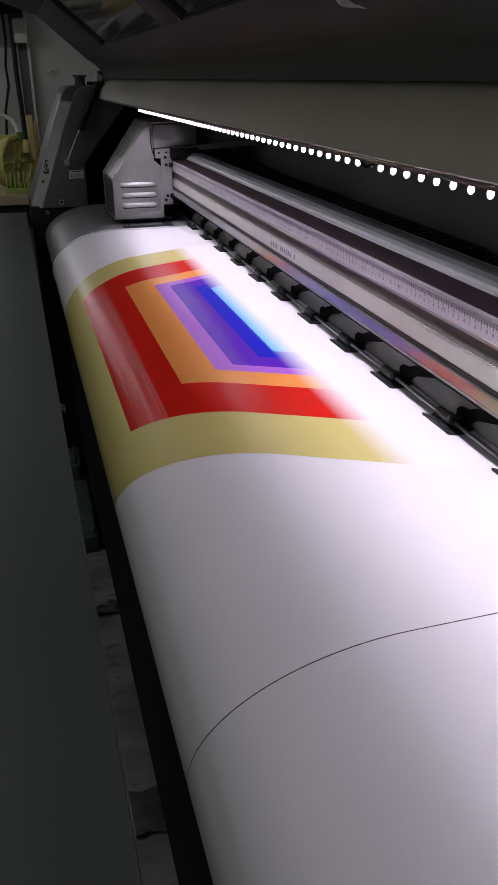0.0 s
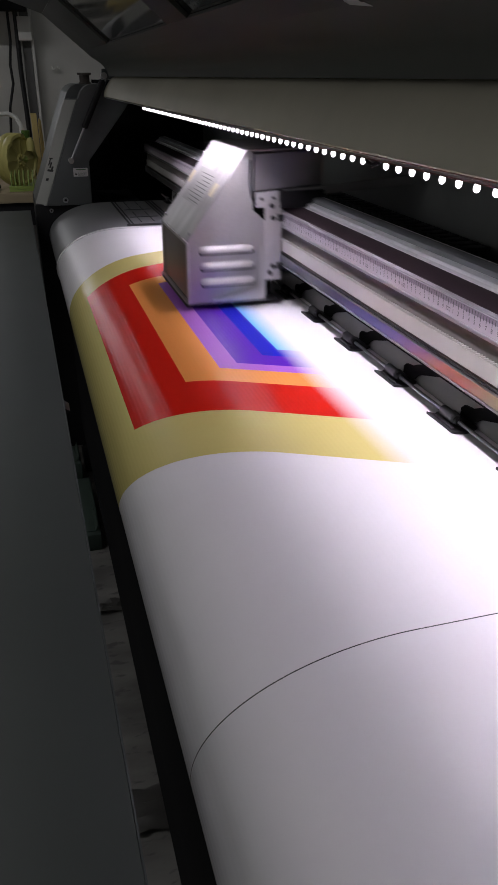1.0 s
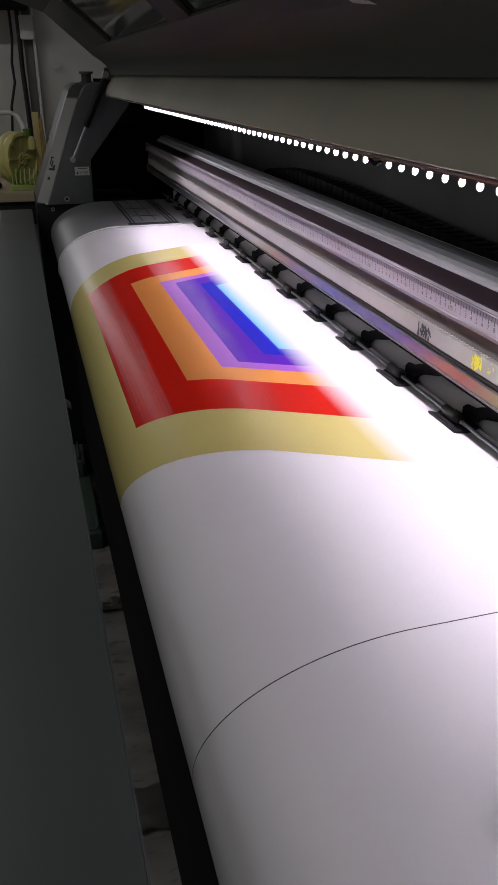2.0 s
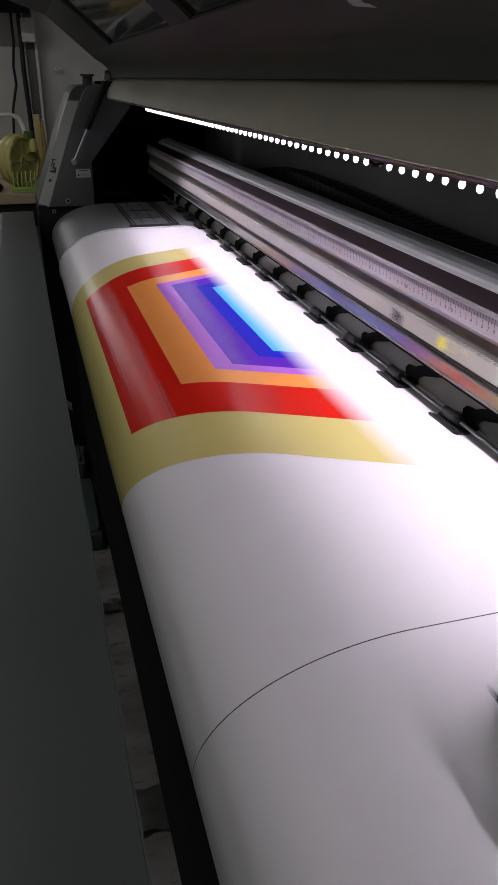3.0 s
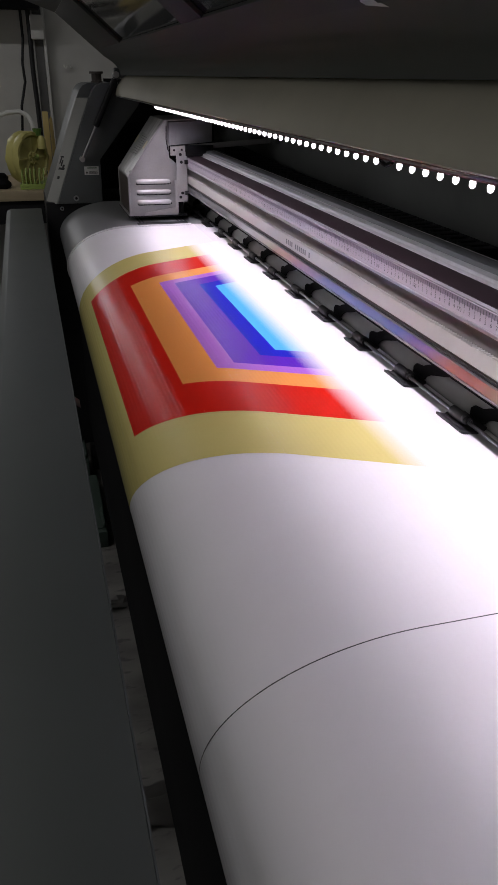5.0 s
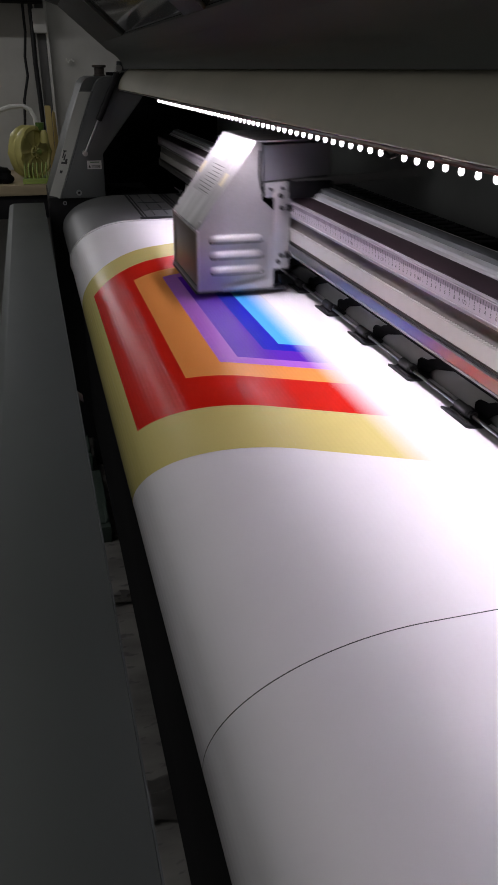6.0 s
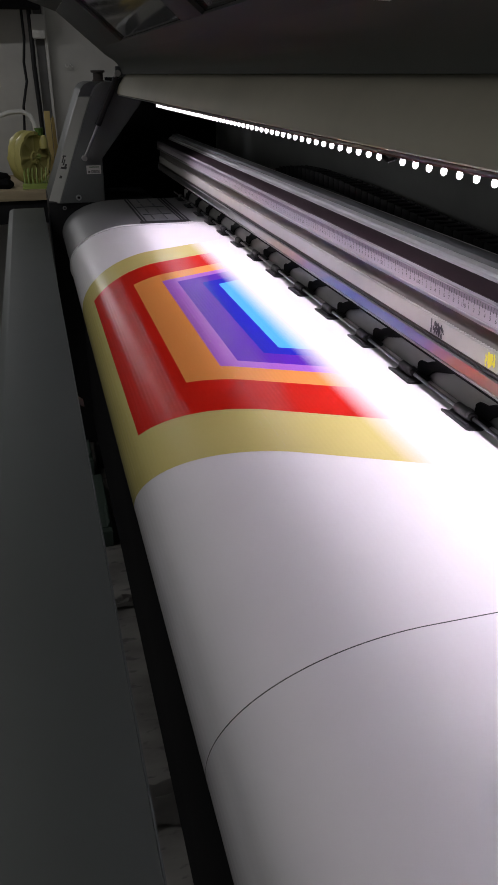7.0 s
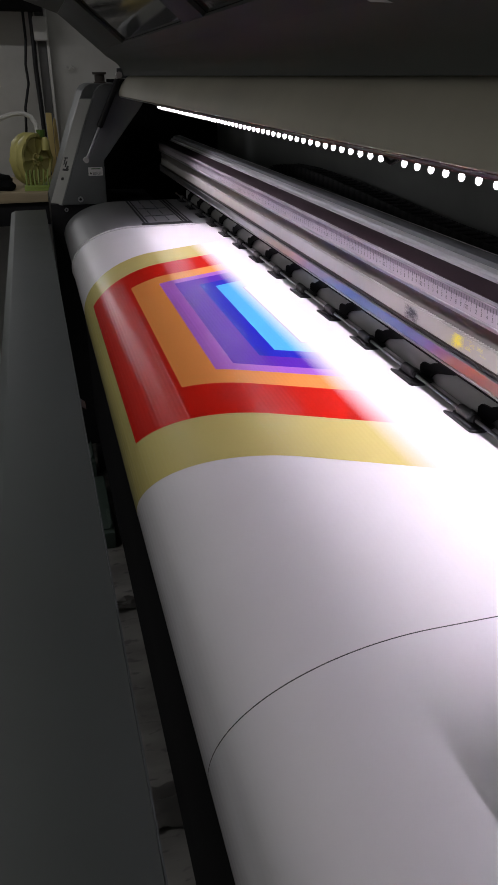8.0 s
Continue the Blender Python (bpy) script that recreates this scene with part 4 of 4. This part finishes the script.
tagged(part("yellow_board", box(0.068, 0.090, 3.28, 3.31, TZ, E0 - 0.131, 0.003), CARD), "narrow yellowed board leaning by the wall", "board")
tagged(part("yellow_board", prism([(0.094, TZ), (0.113, TZ), (0.106, E0 - 0.160), (0.100, E0 - 0.150), (0.094, E0 - 0.165)], 3.34, 3.36, "y", 0.002), CARD), "narrow pointed yellowed board by the wall", "board")
cloth = bmesh.new()
bmesh.ops.create_icosphere(cloth, subdivisions=3, radius=0.05)
for v in cloth.verts:
    v.co += v.normal * 0.03 * noise.noise(v.co * 26)
    v.co.z *= 0.6
bmesh.ops.transform(cloth, matrix=pose(-0.12, 3.12, TZ + 0.027), verts=cloth.verts)
tagged(part("dark_cloth", cloth, BLACK_MATT), "crumpled dark cloth on the table", "cloth")
bag = bmesh.new()
bmesh.ops.create_icosphere(bag, subdivisions=3, radius=0.05)
for v in bag.verts:
    v.co += v.normal * 0.02 * noise.noise(v.co * 30 + Vector((3, 1, 2)))
    v.co.z *= 0.5
bmesh.ops.transform(bag, matrix=pose(-0.20, 3.16, TZ + 0.022), verts=bag.verts)
tagged(part("grey_rag", bag, plain("grey_rag_cloth", (0.18, 0.18, 0.18), 0.9)), "crumpled grey rag on the table", "rag")

hose_pts = [(-0.16, 3.22, E0 - 0.205), (-0.115, 3.22, E0 - 0.150), (-0.06, 3.22, E0 - 0.131), (-0.015, 3.22, E0 - 0.128), (0.012, 3.22, E0 - 0.142), (0.026, 3.21, E0 - 0.168), (0.030, 3.20, E0 - 0.21), (0.032, 3.20, TZ + 0.16)]
tagged(part("white_hose", tube(hose_pts, 0.0085, 10), WHITE_PLASTIC), "white plastic hose arching over the reels", "hose")
tagged(part("cable", tube([(0.030, 3.59, 2.3), (0.029, 3.585, E0 + 0.128), (0.017, 3.58, E0 + 0.04), (0.020, 3.58, E0 - 0.03), (-0.004, 3.575, E0 - 0.12), (-0.014, 3.57, E0 - 0.228), (-0.012, 3.57, TZ)], 0.0055, 8), BLACK), "black cable hanging on the wall", "cable")
tagged(part("cable", tube([(0.060, 3.56, 2.3), (0.058, 3.56, E0 + 0.14), (0.056, 3.56, E0 + 0.02), (0.060, 3.56, E0 - 0.12), (0.063, 3.56, TZ)], 0.0095, 8), BLACK), "thick black cable hanging on the wall", "cable")
duct = empty("wall_duct", "grey-white cable duct with a socket box on the wall", "duct")
part("duct_cover", box(0.074, 0.108, 3.585, 3.62, TZ - 0.4, 2.7, 0.003), plain("grey_duct", (0.13, 0.13, 0.13), 0.6), duct)
part("socket_box", box(0.062, 0.114, 3.54, 3.584, E0 + 0.125, E0 + 0.212, 0.006), WHITE_PLASTIC, duct, "white socket box")
part("duct_edge", box(0.109, 0.120, 3.575, 3.62, TZ - 0.4, E0 + 0.24, 0.002), WHITE_PLASTIC, duct)
tagged(part("dark_beam", box(-1.6, 0.10, 3.42, 3.53, E0 + 0.225, E0 + 0.55, 0.004), BLACK_MATT), "dark beam high on the wall", "beam")
tagged(part("wall_hook", tube([(0.184, 3.62, E0 + 0.034), (0.185, 3.60, E0 + 0.026), (0.190, 3.595, E0 + 0.022), (0.196, 3.595, E0 + 0.030)], 0.003, 6), WHITE_PLASTIC), "small pale wall hook", "hook")
tagged(part("wall_hook", tube([(0.206, 3.62, E0 + 0.034), (0.207, 3.60, E0 + 0.029), (0.213, 3.595, E0 + 0.024)], 0.003, 6), WHITE_PLASTIC), "small pale wall hook", "hook")

# litter on the floor in the gap
CARTON = plain("grey_green_carton", (0.035, 0.055, 0.045), 0.7, 0, 0.3)
for x0, x1, y0, y1, h in ((0.00, 0.105, 1.95, 2.32, 0.055), (0.02, 0.085, 2.34, 2.50, 0.10)):
    carton = empty("carton", "small flattened grey-green carton on the floor", "carton")
    part("carton_body", box(x0, x1, y0, y1, 0.0, h, 0.004), CARTON, carton)
    part("carton_flap", prism([(x0 + 0.004, h + 0.0005), (x1 - 0.01, h + 0.0005), (x1 - 0.004, h + 0.018), (x1 - 0.007, h + 0.019), (x1 - 0.014, h + 0.0035), (x0 + 0.004, h + 0.0035)], y0 + 0.02, y0 + 0.13, "y"), CARTON, carton, "lifted cardboard flap")
rnd = random.Random(21)
for x, y, ly in ((0.085, 1.02, 0.10), (0.09, 1.66, 0.05)):
    bm = bmesh.new()
    rows = []
    for i in range(7):
        for_row = []
        for k in range(6):
            edge = 0.008 * math.sin(i * 2.1 + k)
            for_row.append(bm.verts.new((x - 0.06 + 0.022 * k + edge, y - ly / 2 + ly * i / 6 + rnd.uniform(-0.006, 0.006), 0.002 + rnd.uniform(0, 0.016))))
        rows.append(for_row)
    for a, b in zip(rows, rows[1:]):
        for k in range(5):
            bm.faces.new((a[k], a[k + 1], b[k + 1], b[k]))
    bmesh.ops.solidify(bm, geom=list(bm.faces), thickness=0.0008)
    tagged(part("film_scrap", bm, plain("dull_film_scrap", (0.10, 0.097, 0.092), 0.4)), "crumpled dull scrap of film on the floor", "scrap")


# ---- what moves ----
CARRIAGE_Y = [(0, 2.090), (0.3, 2.090), (0.4, 2.050), (0.5, 1.962), (0.6, 1.818), (0.8, 1.518), (1.0, 1.205), (1.2, 0.892), (1.4, 0.592), (1.5, 0.446), (1.6, 0.297), (1.7, 0.150),
              (1.8, 0.052), (1.9, 0.008), (2.0, 0.0), (2.8, 0.0), (2.9, 0.010), (3.0, 0.068), (3.1, 0.207), (3.2, 0.358), (3.5, 0.803), (3.7, 1.116), (4.0, 1.590), (4.1, 1.748), (4.2, 1.896),
              (4.3, 2.010), (4.4, 2.068), (4.5, 2.090), (5.3, 2.090), (5.4, 2.062), (5.5, 1.985), (5.6, 1.850), (5.8, 1.547), (6.0, 1.237), (6.2, 0.933), (6.4, 0.633),
              (6.5, 0.483), (6.6, 0.335), (6.7, 0.188), (6.8, 0.072), (6.9, 0.012), (7.0, 0.0), (7.8, 0.0), (7.9, 0.010), (8.0, 0.068)]
FEED = [(0, 0.0), (2.2, 0.0), (2.5, 0.0093), (4.62, 0.0093), (4.95, 0.0180), (7.05, 0.0180), (7.4, 0.0270), (8, 0.0270)]


def motions():
    walk(carriage, [(t, pose(0, y, 0)) for t, y in CARRIAGE_Y])
    walk(chain, [(t, pose(0, min(y, 0.85), 0)) for t, y in CARRIAGE_Y])
    for ob, dy in stains:
        walk(ob, [(t, pose(0.4009, min(y + dy, 2.55), E0 - 0.2515)) for t, y in CARRIAGE_Y])
    # each strip of the print slides on over the bed as the sheet is fed
    for ob, mid in strips:
        x0, z0, nx0, nz0 = on_bed(mid, 0.0009)
        a0 = math.degrees(math.atan2(nx0, nz0))
        rows = []
        for t, fed in FEED:
            x, z, nx, nz = on_bed(mid - fed, 0.0009)
            turn = math.degrees(math.atan2(nx, nz)) - a0
            rows.append((t, pose(x, 0, z, 0, turn, 0) @ pose(-x0, 0, -z0)))
        walk(ob, rows)


motions()
